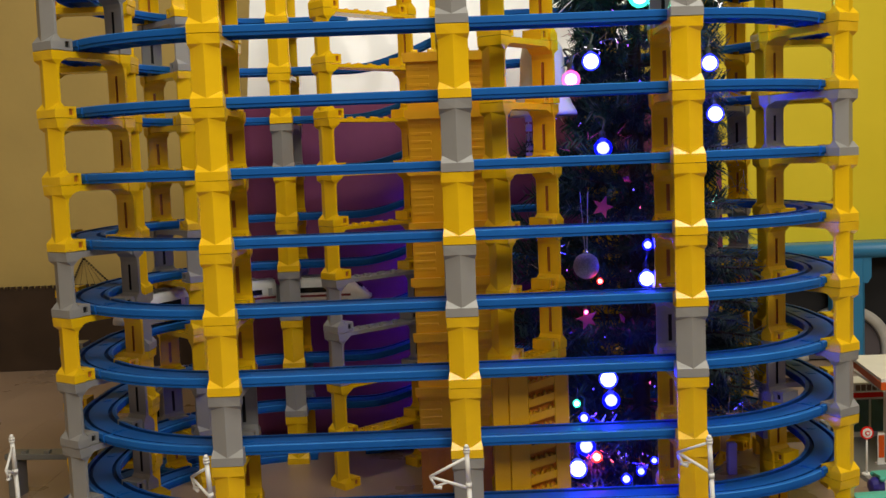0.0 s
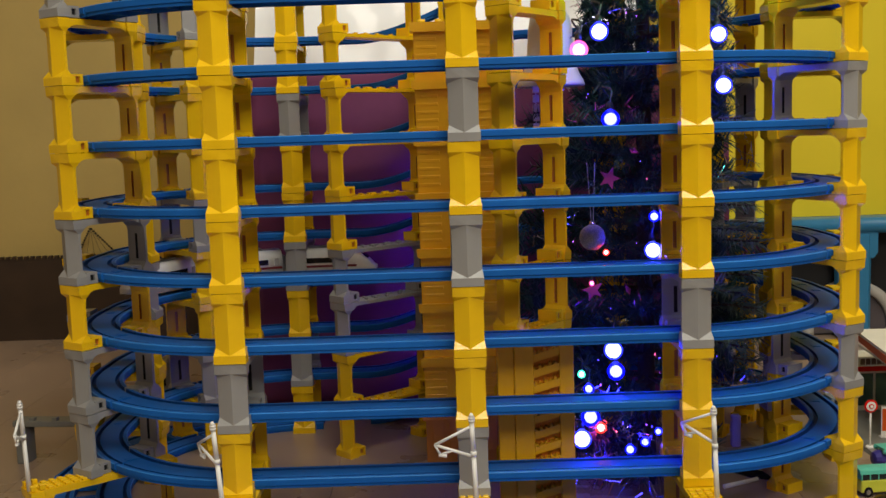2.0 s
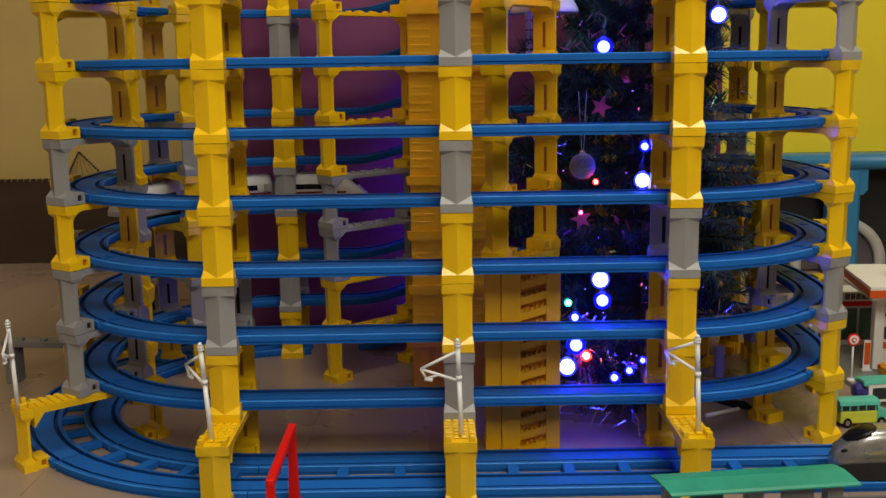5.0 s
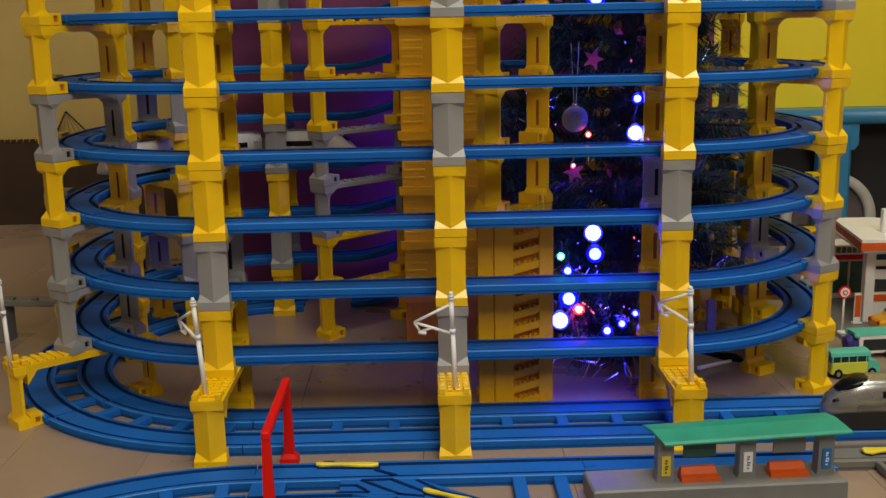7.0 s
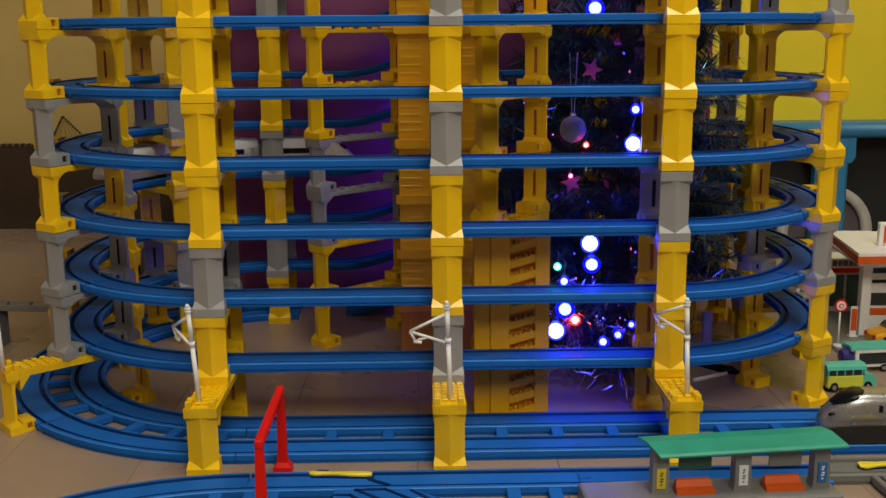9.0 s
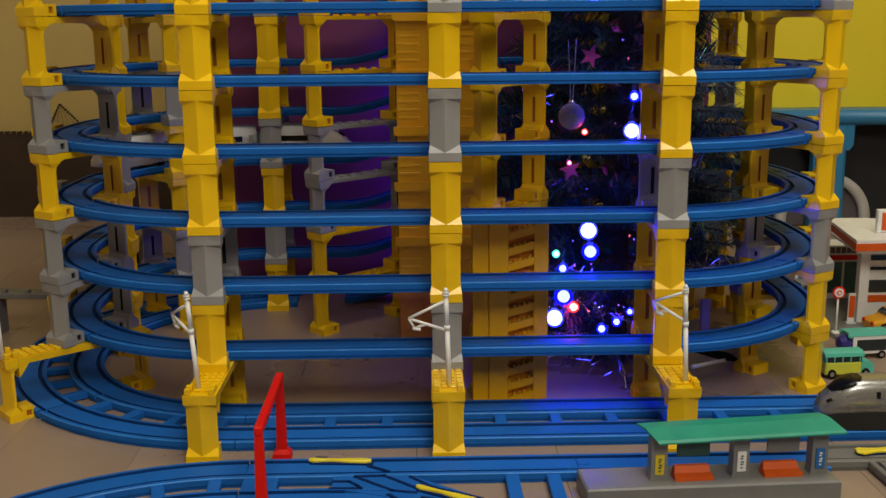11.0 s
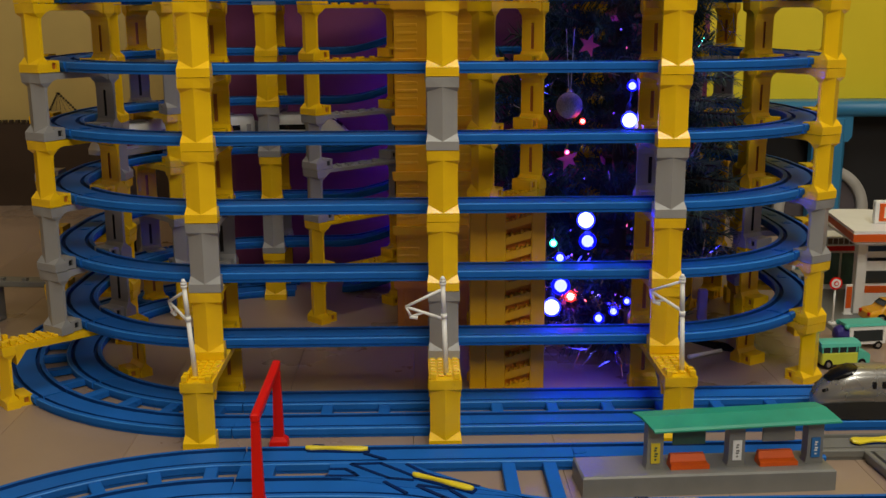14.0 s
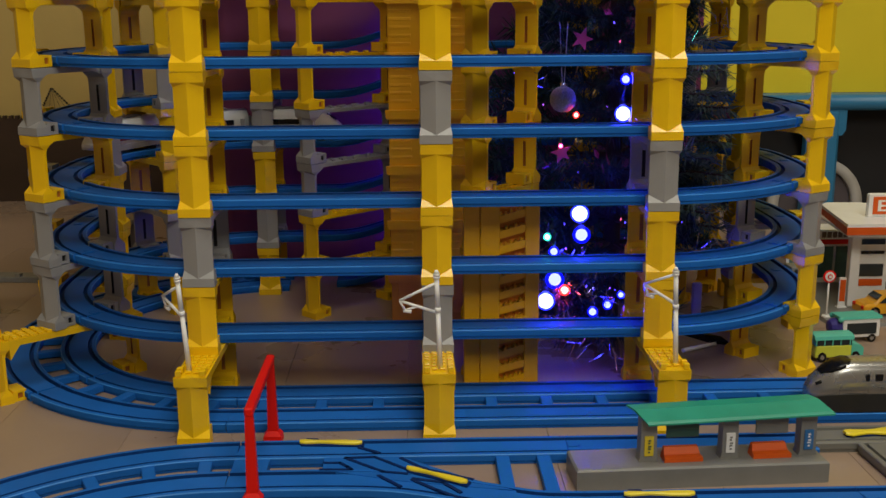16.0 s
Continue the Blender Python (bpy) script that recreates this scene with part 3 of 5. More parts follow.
# ---- red arch over the front tracks ----
arch = empty("red_arch", "bright red plastic arch spanning the front tracks", "toy arch")
for y, z in ((-0.049, 0.0), (-0.172, 0.0)):
    bm = loft([[(-0.145 + sx * w, y + sy * w * 0.8, zz) for sx, sy in ((-1, -1), (1, -1), (1, 1), (-1, 1))] for zz, w in ((0, 0.0085), (0.006, 0.008), (0.010, 0.0046), (0.070, 0.0033), (0.0765, 0.0028))])
    part("post", bm, RED, arch)
bm = bmesh.new()
box(bm, -0.1485, -0.1415, -0.1755, -0.0455, 0.0735, 0.0805, 0.0012)
part("crossbar", bm, RED, arch)


# ---- catenary masts ----
def mast(x, y, z, turn, lean, lift=0.004):
    top = empty("catenary_mast", "white plastic toy catenary mast plugged into a pier plate", "toy mast", "catenary masts")
    top.matrix_basis = pose(x, y, z, lean[0], lean[1], 0)
    bm = bmesh.new()
    tube(bm, (0, 0, 0), (0, 0, 0.052), 0.0024, 0.0021, 10)
    tube(bm, (0, 0, 0.052), (0, 0, 0.056), 0.0028, 0.0028, 10)
    tube(bm, (0, 0, 0.056), (0, 0, 0.082), 0.0022, 0.0021, 10)
    tube(bm, (0, 0, 0.0825), (0, 0, 0.0845), 0.0029, 0.0029, 10)
    tube(bm, (0, 0, 0.085), (0, 0, 0.087), 0.0029, 0.0029, 10)
    tube(bm, (0, 0, 0.0872), (0, 0, 0.0902), 0.0026, 0.0012, 10)
    part("pole", bm, WHITE, top)
    arm = bmesh.new()
    a, b, c = (-0.002, 0, 0.074), (-0.0335, 0, 0.0605), (-0.002, 0, 0.0480)
    tube(arm, a, b, 0.00135, 0.00135, 6)
    tube(arm, b, c, 0.00135, 0.0015, 6)
    tube(arm, b, (-0.029, 0, 0.0515), 0.00115, 0.00115, 6)
    tube(arm, (-0.029, 0, 0.0515), (-0.017, 0, 0.0545), 0.00115, 0.00115, 6)
    tube(arm, (-0.0305, 0, 0.0512), (-0.0235, 0, 0.0498), 0.0017, 0.0017, 6)
    part("arm", arm, WHITE, top, at=pose(0, 0, lift, 0, 0, turn))
    return top


mast(-0.2175, -0.045, H, -50, (0, -3.8))
mast(0.006, -0.045, H, 4, (0, -1.8))
mast(0.2185, -0.045, H, -46, (0, -2.2), 0.009)
mast(-0.428, 0.052, H, 100, (0, -2.0))
pier_tower(-0.462, 0.58, 90, "g", 0, "single grey toy pier block on the floor")
mast(-0.458, 0.62, H, 40, (0, -1.0))

# ---- station platform ----
station = empty("station", "grey toy station platform with a green roof and orange benches", "toy station")
station.matrix_basis = pose(0.215, -0.138, 0, 0, 0, 3.4) @ Matrix.Diagonal((0.972, 1, 1, 1)) @ pose(-0.215, 0.131, 0)
bm = loft([[(0.108, -0.150, 0), (0.322, -0.1535, 0), (0.322, -0.112, 0), (0.108, -0.1085, 0)], [(0.108, -0.150, 0.0165), (0.322, -0.1535, 0.0165), (0.322, -0.112, 0.0165), (0.108, -0.1085, 0.0165)],
           [(0.1095, -0.1485, 0.018), (0.3205, -0.152, 0.018), (0.3205, -0.1135, 0.018), (0.1095, -0.110, 0.018)]])
part("platform", bm, PLATFORM, station)
for i, (x, sticker) in enumerate(((0.171, POSTER_YELLOW), (0.241, WHITE), (0.309, POSTER_BLUE))):
    y = -0.133
    bm = loft([[(x + sx * w, y + sy * 0.0055, z) for sx, sy in ((-1, -1), (1, -1), (1, 1), (-1, 1))] for z, w in ((0.018, 0.0080), (0.022, 0.0070), (0.0575, 0.0066))])
    pillar = part("pillar", bm, PLATFORM, station)
    bm = bmesh.new()
    box(bm, x - 0.0038, x + 0.0038, y - 0.0068, y - 0.0054, 0.0235, 0.0405)
    st = part("sticker", bm, sticker, pillar, ("yellow notice", "white notice", "blue notice")[i])
    marks = bmesh.new()
    for k in range(5):
        zz = 0.0262 + k * 0.0025 + 0.0004 * (k % 2)
        box(marks, x - 0.0009 - 0.0004 * (k % 2), x + 0.0008 + 0.0005 * (k % 3), y - 0.0071, y - 0.0068, zz, zz + 0.0013)
    part("writing_bars", marks, (SIGN_GREEN, RAIL_GREY, WHITE)[i], pillar)
for x in (0.2005, 0.277):
    rings = [[(x + s * 0.0165, -0.142, 0.018), (x + s * 0.0165, -0.142, 0.0215), (x + s * 0.0155, -0.136, 0.0224), (x + s * 0.0145, -0.1328, 0.0275), (x + s * 0.0145, -0.129, 0.0275), (x + s * 0.0165, -0.129, 0.018)] for s in (-1, 1)]
    part("bench", loft(rings), ORANGE, station, "orange plastic bench")
for x, m in ((0.1995, SIGN_GREEN), (0.2765, RAIL_GREY)):
    bm = bmesh.new()
    box(bm, x - 0.0140, x + 0.0140, -0.139, -0.137, 0.0385, 0.0570, 0.0004)
    part("hanging_sign", bm, m, station, "dark sign board under the roof")
ROOF = ((-0.149, 0.0546), (-0.1465, 0.0560), (-0.139, 0.0582), (-0.131, 0.0606), (-0.127, 0.0608), (-0.119, 0.0606), (-0.119, 0.0592), (-0.128, 0.0594), (-0.139, 0.0568), (-0.1475, 0.0546), (-0.149, 0.0533))
bm = loft([[(x + (-0.130 - y) * 0.36, y, z + (x - 0.165) * 0.020) for y, z in ROOF] for x in (0.160, 0.20, 0.25, 0.30, 0.319)])
part("roof", bm, GREEN, station, "green plastic roof")

# ---- comb panel and grooved tower inside the spiral ----
comb = empty("comb_panel", "yellow toy block with slanted brown comb slots", "toy block")
for x0, x1, y0 in ((0.0335, 0.0500, 0.085), (0.0500, 0.0695, 0.082), (0.0950, 0.1095, 0.083)):
    part("pilaster", box(bmesh.new(), x0, x1, y0, 0.103, 0.0, 0.195, 0.0008), PANEL, comb)
part("back_plate", box(bmesh.new(), 0.0695, 0.0950, 0.0925, 0.103, 0.0, 0.195), COMB, comb, "back plate coloured brown for the shade in the slots")
SLANT = 0.28
for i in range(13):
    z = -0.0035 + i * 0.01575
    top = min(0.0078, 0.1945 - z - SLANT * 0.0255)
    if top < 0.002:
        continue
    prof = [(0.0695, 0.0), (0.0950, SLANT * 0.0255), (0.0950, SLANT * 0.0255 + top), (0.0695, top)]
    part("slat", loft([[(x, y, max(0.0002, z + dz)) for x, dz in prof] for y in (0.0835, 0.0925)]), PANEL, comb)
    for k in range(5):
        x = 0.0708 + k * 0.0050
        zb, h = z + top + SLANT * (x - 0.0695), 0.0016 + 0.0012 * ((k + i) % 2)
        if zb + h < 0.194:
            prof = [(x - 0.0014, zb), (x + 0.0016, zb + SLANT * 0.003), (x + 0.0010, zb + h), (x - 0.0006, zb + h)]
            part("tooth", loft([[(a, y, max(0.0002, b)) for a, b in prof] for y in (0.0838, 0.0925)]), PANEL, comb)

tower = empty("panel_tower", "tower of stacked yellow grooved toy wall panels", "toy tower")
for k in range(8):
    z = k * H
    mat = AMBER if k == 0 else PANEL
    bm = bmesh.new()
    box(bm, -0.044, 0.054, 0.284, 0.345, z + 0.0004, z + H - 0.0002, 0.0006)
    zf = z + H - 0.0072
    prof = [(-0.0445, zf), (-0.0475, zf + 0.0015), (-0.0480, zf + 0.0106), (0.0580, zf + 0.0106), (0.0575, zf + 0.0055), (0.0525, zf)]
    panel = part("wall_panel", bm, mat, tower, "plastic panel coloured amber for the red light on it" if k == 0 else "")
    flange = loft([[(x, 0.2785, zz) for x, zz in prof], [(x, 0.284, zz) for x, zz in prof]])
    part("flange", flange, mat, panel)
    ribs = bmesh.new()
    if k:
        for c in (-0.030, 0.005, 0.040):
            for r in range(5):
                box(ribs, c - 0.0125, c + 0.0125, 0.2836, 0.2845, z + 0.0115 + r * 0.0092, z + 0.0150 + r * 0.0092, 0.0004)
    else:
        for c in (-0.03, -0.01, 0.012, 0.034):
            box(ribs, c - 0.006, c + 0.006, 0.2820, 0.2845, z + 0.019, z + 0.058, 0.0006)
    part("ribs", ribs, mat, panel)
studs = bmesh.new()
for x in (-0.034, -0.014, 0.006, 0.026, 0.046):
    for y in (0.295, 0.315, 0.335):
        tube(studs, (x, y, 8 * H), (x, y, 8 * H + 0.008), 0.0045, 0.0045, 12)
part("stud_row", studs, YELLOW, tower)


# ---- white express train on the third level ----
def on_ring(s, z):
    """Point and heading on the ring; s runs from the front straight's right end round the back to the left curve."""
    quarter = R_C * math.pi / 2
    if s < quarter:
        a = s / R_C
        return Vector((X_MID + X_C + R_C * math.sin(a), YC1 - R_C * math.cos(a), z)), math.degrees(a)
    s -= quarter
    if s < YC2 - YC1:
        return Vector((X_MID + X_C + R_C, YC1 + s, z)), 90.0
    s -= YC2 - YC1
    if s < quarter:
        a = math.pi / 2 + s / R_C
        return Vector((X_MID + X_C + R_C * math.sin(a), YC2 - R_C * math.cos(a), z)), math.degrees(a)
    s -= quarter
    if s < 2 * X_C:
        return Vector((X_MID + X_C - s, Y_B, z)), 180.0
    a = (s - 2 * X_C) / R_C
    return Vector((X_MID - X_C - R_C * math.sin(a), YC2 + R_C * math.cos(a), z)), 180.0 + math.degrees(a)


def train_body(rings, mat, parent, name="body"):
    bm = loft(rings)
    for f in bm.faces:
        f.smooth = len(f.verts) == 4
    return part(name, bm, mat, parent)


def section(x, w, z0, z1, drop=0.0):
    """Cross section of a coach: upright sides, rounded roof."""
    pts = [(-w, z0), (-w, z0 + (z1 - z0) * 0.62), (-w * 0.93, z0 + (z1 - z0) * 0.84), (-w * 0.70, z0 + (z1 - z0) * 0.96), (-w * 0.3, z1), (w * 0.3, z1), (w * 0.70, z0 + (z1 - z0) * 0.96), (w * 0.93, z0 + (z1 - z0) * 0.84), (w, z0 + (z1 - z0) * 0.62), (w, z0)]
    return [(x, y, z) for y, z in pts]


def wheelset(parent, xs, r=0.0055, half=0.0135):
    for x in xs:
        for s in (-1, 1):
            bm = bmesh.new()
            tube(bm, (x, s * half, r), (x, s * (half + 0.003), r), r, r, 16)
            part("wheel", bm, BLACK, parent)
        bm = bmesh.new()
        tube(bm, (x, -half + 0.0001, r), (x, half - 0.0001, r), 0.0012, 0.0012, 6)
        part("axle", bm, GUNMETAL, parent)


def express_car(s, z, lead, back=0):
    p, turn = on_ring(s, z)
    car = empty("express_car", "white toy express train car with a dark red stripe", "toy train", "cars of the white train")
    car.matrix_basis = Matrix.Translation(p) @ pose(0, 0, 0, 0, 0, turn + back)
    L, w = 0.113, 0.0165
    z0, z1 = 0.0095, 0.0455
    if lead:
        rings = [section(-L / 2, w, z0, z1), section(0.012, w, z0, z1), section(0.030, w, z0, z1 - 0.0015), section(0.042, w * 0.96, z0, z1 - 0.007), section(0.052, w * 0.86, z0 + 0.001, z1 - 0.016), section(0.060, w * 0.66, z0 + 0.003, z1 - 0.0245), section(0.0635, w * 0.40, z0 + 0.006, z0 + 0.0095)]
    else:
        rings = [section(-L / 2 + 0.002, w, z0, z1), section(L / 2 - 0.002, w, z0, z1)]
    train_body(rings, WHITE, car)
    x1 = 0.036 if lead else L / 2 - 0.003
    for sy in (-1, 1):
        y = sy * w
        def strip(name, a, b, za, zb, mat, parent=car, out=0.0007):
            bm = bmesh.new()
            box(bm, a, b, min(y, y + sy * out), max(y, y + sy * out), za, zb)
            return part(name, bm, mat, parent)
        strip("stripe", -L / 2 + 0.003, x1, 0.0195, 0.0225, MAROON)
        strip("skirt", -L / 2 + 0.004, x1 - 0.004, 0.0080, 0.0150, TRAIN_GREY)
        strip("window_band", -0.034, 0.020 if lead else 0.034, 0.0255, 0.0325, BLACK)
        strip("door", -0.049, -0.043, 0.0235, 0.0335, TRAIN_GREY)
        if not lead:
            strip("door", 0.042, 0.048, 0.0235, 0.0335, TRAIN_GREY)
    bm = bmesh.new()
    box(bm, -0.030, 0.0, -0.007, 0.007, z1 - 0.0003, z1 + 0.0022, 0.0008)
    part("roof_unit", bm, TRAIN_GREY, car)
    if lead:
        bm = loft([[(0.0395, -0.0118, 0.0385), (0.0395, 0.0118, 0.0385), (0.0395, 0.0095, 0.0398), (0.0395, -0.0095, 0.0398)], [(0.0518, -0.0105, 0.0292), (0.0518, 0.0105, 0.0292), (0.0518, 0.0085, 0.0312), (0.0518, -0.0085, 0.0312)]])
        part("windscreen", bm, BLACK, car)
    wheelset(car, (-0.036, 0.030))
    bm = bmesh.new()
    box(bm, -L / 2 - 0.006, -L / 2 + 0.003, -0.009, 0.009, 0.011, 0.036, 0.001)
    part("gangway", bm, TRAIN_GREY, car)
    return car


TZ = 3 * H + 0.0065
LEAD = R_C * math.pi + (YC2 - YC1) + 2 * X_C + 0.218    # the leading car on the rear left curve
for s, lead, back in ((LEAD, True, 0), (LEAD - 0.125, False, 0), (LEAD - 0.250, True, 180)):
    express_car(s, TZ, lead, back)

# ---- silver train on the ground track ----
silver = empty("silver_train", "silver toy bullet train head with a black windscreen", "toy train")
silver.matrix_basis = pose(0.4195, Y2, 0.0065, 0, 0, 180) @ Matrix.Scale(1.04, 4)
NOSE = ((-0.075, 0.0175, 0.0490), (0.000, 0.0175, 0.0490), (0.014, 0.0174, 0.0487), (0.024, 0.0172, 0.0490), (0.032, 0.0170, 0.0486), (0.040, 0.0163, 0.0468), (0.048, 0.0147, 0.0418), (0.056, 0.0118, 0.0356), (0.062, 0.0088, 0.0302), (0.0662, 0.0050, 0.0238))
train_body([section(x, w, 0.009 + max(0, x - 0.045) * 0.12, zt) for x, w, zt in NOSE], SILVER, silver)
# dark skirt, top raised so its colour adds the shade on the lower sides
rings = [[(x, y, z) for y, z in ((-w, 0.004), (-w * 1.025, 0.0208 - d), (w * 1.025, 0.0208 - d), (w, 0.004))] for x, w, d in ((-0.075, 0.0176, 0.0), (0.03, 0.0173, 0.0), (0.040, 0.0167, 0.0005), (0.048, 0.0152, 0.0015), (0.058, 0.0114, 0.004), (0.0650, 0.0064, 0.006))]
part("skirt", loft(rings), GUNMETAL, silver)
screen = []
for x, w, zt, wide in ((0.0285, 0.0171, 0.0488, 0.35), (0.032, 0.0170, 0.0486, 0.66), (0.036, 0.01665, 0.0477, 0.80), (0.040, 0.0163, 0.0468, 0.85), (0.048, 0.0147, 0.0418, 0.80), (0.0525, 0.0131, 0.0383, 0.62), (0.0550, 0.0122, 0.0364, 0.40)):
    z0 = 0.009 + max(0, x - 0.045) * 0.12
    side = [(y, z) for _, y, z in section(x, w, z0, zt)][:5]
    half = []
    for f in (1.0, 0.8, 0.6, 0.4, 0.2):
        y = -w * wide * f
        z = next(a[1] + (b[1] - a[1]) * (y - a[0]) / (b[0] - a[0]) for a, b in zip(side[1:] + [(0, zt)], side[2:] + [(0, zt), (1, zt)]) if a[0] <= y <= b[0])
        half.append((y, z + 0.0007))
    screen.append([(x, y, z) for y, z in half] + [(x, -y, z) for y, z in reversed(half)])
bm = loft(screen)
for f in bm.faces:
    f.smooth = len(f.verts) == 4
part("windscreen", bm, BLACK, silver)
for s in (-1, 1):
    for x, a in ((0.0170, 0.0018), (0.0067, 0.0035), (-0.0070, 0.0035), (-0.0205, 0.0035), (-0.0340, 0.0035), (-0.0475, 0.0035)):
        bm = bmesh.new()
        box(bm, x - a, x + a, s * 0.0168 - 0.0010, s * 0.0168 + 0.0010, 0.0328, 0.0392, 0.0004)
        part("window", bm, BLACK, silver)
    bm = bmesh.new()
    tube(bm, (0.0555, s * 0.0102, 0.0308), (0.0602, s * 0.0090, 0.0284), 0.0017, 0.0013, 10)
    part("headlight", bm, BLACK, silver)
wheelset(silver, (-0.05, 0.024), half=0.0138)


# ---- road vehicles and petrol station ----
def wheel_pair(parent, xs, half, r):
    for x in xs:
        for s in (-1, 1):
            bm = bmesh.new()
            tube(bm, (x, s * half, r), (x, s * (half - 0.005), r), r, r, 16)
            w = part("wheel", bm, BLACK, parent)
            bm = bmesh.new()
            tube(bm, (x, s * (half + 0.0003), r), (x, s * (half - 0.001), r), r * 0.5, r * 0.5, 12)
            part("hub", bm, SILVER, w)


bus = empty("toy_bus", "small lime and teal toy bus on the floor", "toy bus")
bus.matrix_basis = pose(0.444, 0.149, 0, 0, 0, 4) @ Matrix.Diagonal((0.76, 0.84, 0.92, 1))
bm = bmesh.new()
box(bm, -0.034, 0.020, -0.013, 0.013, 0.005, 0.0205, 0.0015)
part("body", bm, LIME, bus)
bm = bmesh.new()
box(bm, -0.0335, 0.0195, -0.0125, 0.0125, 0.0205, 0.0275)
part("window_band", bm, GLASS_DARK, bus)
for x in (-0.034, -0.022, -0.010, 0.002, 0.016):
    bm = bmesh.new()
    box(bm, x, x + 0.0018, -0.0129, 0.0129, 0.0203, 0.0277)
    part("window_post", bm, TEAL, bus)
bm = loft([[(x, y, z) for y, z in ((-0.0138, 0.0275), (-0.0125, 0.0315), (-0.006, 0.0335), (0.006, 0.0335), (0.0125, 0.0315), (0.0138, 0.0275))] for x in (-0.036, 0.0225)])
part("roof", bm, TEAL, bus, "teal plastic roof")
bm = loft([[(x, y, z) for y, z in ((-0.0125, 0.005), (-0.0125, zt), (0.0125, zt), (0.0125, 0.005))] for x, zt in ((0.020, 0.0225), (0.034, 0.0195), (0.038, 0.0165))])
part("bonnet", bm, TEAL, bus)
wheel_pair(bus, (-0.024, 0.026), 0.0138, 0.0062)

truck = empty("toy_truck", "teal and white toy truck with navy front", "toy truck")
truck.matrix_basis = pose(0.488, 0.214, 0, 0, 0, 186) @ Matrix.Scale(0.78, 4)
bm = bmesh.new()
box(bm, -0.040, 0.018, -0.0145, 0.0145, 0.008, 0.036, 0.001)
part("body", bm, WHITE, truck)
bm = bmesh.new()
box(bm, -0.034, 0.012, 0.0145, 0.0152, 0.013, 0.030)
part("window", bm, GLASS_DARK, truck)
bm = loft([[(x, y, z) for y, z in ((-0.0155, 0.036), (-0.014, 0.040), (0.014, 0.040), (0.0155, 0.036))] for x in (-0.042, 0.024)])
part("roof", bm, TEAL, truck)
rings = [[(x, 0.0145 * c * w, 0.022 + 0.0135 * s * w) for c, s in [(math.cos(a * math.pi / 6), math.sin(a * math.pi / 6)) for a in range(12)]] for x, w in ((0.018, 1.0), (0.027, 0.95), (0.033, 0.7), (0.035, 0.3))]
part("nose", loft(rings), NAVY, truck)
for s in (-1, 1):
    bm = bmesh.new()
    bmesh.ops.create_uvsphere(bm, u_segments=12, v_segments=8, radius=0.0042, matrix=Matrix.Translation((0.022, s * 0.013, 0.036)))
    part("lamp", bm, TEAL, truck)
wheel_pair(truck, (-0.028, 0.010), 0.0150, 0.0062)

car = empty("toy_car", "amber yellow toy car at the petrol station", "toy car")
car.matrix_basis = pose(0.571, 0.303, 0.0045, 0, 0, 184)
rings = [[(x, y, z) for y, z in ((-0.0145, 0.004), (-0.0148, 0.013), (-0.0125, zt), (0.0125, zt), (0.0148, 0.013), (0.0145, 0.004))] for x, zt in ((-0.036, 0.015), (-0.032, 0.019), (-0.022, 0.027), (0.012, 0.027), (0.022, 0.0175), (0.034, 0.0155), (0.037, 0.0125))]
part("body", loft(rings), material("amber_car_paint", (0.74, 0.35, 0.012), 0.3, 0.05, 40), car)
for s in (-1, 1):
    part("tail_light", box(bmesh.new(), 0.0345, 0.0375, s * 0.0105 - 0.003, s * 0.0105 + 0.003, 0.0095, 0.0140, 0.0005), RED, car)
for s in (-1, 1):
    bm = loft([[(x, s * y, z) for x, z in ((-0.024, 0.0175), (-0.019, 0.0245), (0.010, 0.0245), (0.017, 0.0175))] for y in (0.0141, 0.0150)])
    part("window", bm, GLASS_DARK, car)
bm = loft([[(0.0185, y, 0.0215) for y in (-0.011, 0.011)] + [(0.0125, y, 0.0265) for y in (0.0105, -0.0105)], [(0.0195, y, 0.0222) for y in (-0.011, 0.011)] + [(0.0135, y, 0.0272) for y in (0.0105, -0.0105)]])
part("windscreen", bm, GLASS_DARK, car)
wheel_pair(car, (-0.022, 0.022), 0.0152, 0.0065)

gas = empty("petrol_station", "white toy petrol station with orange-edged canopy and pumps", "toy petrol station")
gas.matrix_basis = pose(0.497, 0.285, 0, 0, 0, 0)
bm = loft([[(-0.012, -0.022, 0), (0.25, -0.022, 0), (0.25, 0.22, 0), (-0.012, 0.22, 0)], [(-0.010, -0.020, 0.0045), (0.25, -0.020, 0.0045), (0.25, 0.22, 0.0045), (-0.010, 0.22, 0.0045)]])
part("forecourt", bm, PLATFORM, gas, "grey plastic forecourt with a kerb")
outline = [(0.0125, 0.007), (0.25, 0.007), (0.25, 0.095), (0.160, 0.110), (0.085, 0.152), (0.043, 0.154), (0.0305, 0.140)]
for name, m, z0, z1, g in (("canopy_edge", ORANGE, 0.1075, 0.1165, 0.001), ("canopy_top", WHITE, 0.1167, 0.1205, 0.0), ("canopy_base", WHITE, 0.1040, 0.1073, -0.003)):
    bm = loft([[(x + (g if x > 0.02 else -g), y - g, z) for x, y in outline] for z in (z0, z1)])
    part(name, bm, m, gas)
for x, y in ((0.0435, 0.055), (0.19, 0.055)):
    bm = bmesh.new()
    box(bm, x - 0.006, x + 0.006, y - 0.006, y + 0.006, 0.0045, 0.1040, 0.0008)
    part("column", bm, WHITE, gas)
# shop behind
bm = bmesh.new()
box(bm, 0.000, 0.24, 0.17, 0.215, 0.0045, 0.078)
shop = part("shop", bm, WHITE, gas)
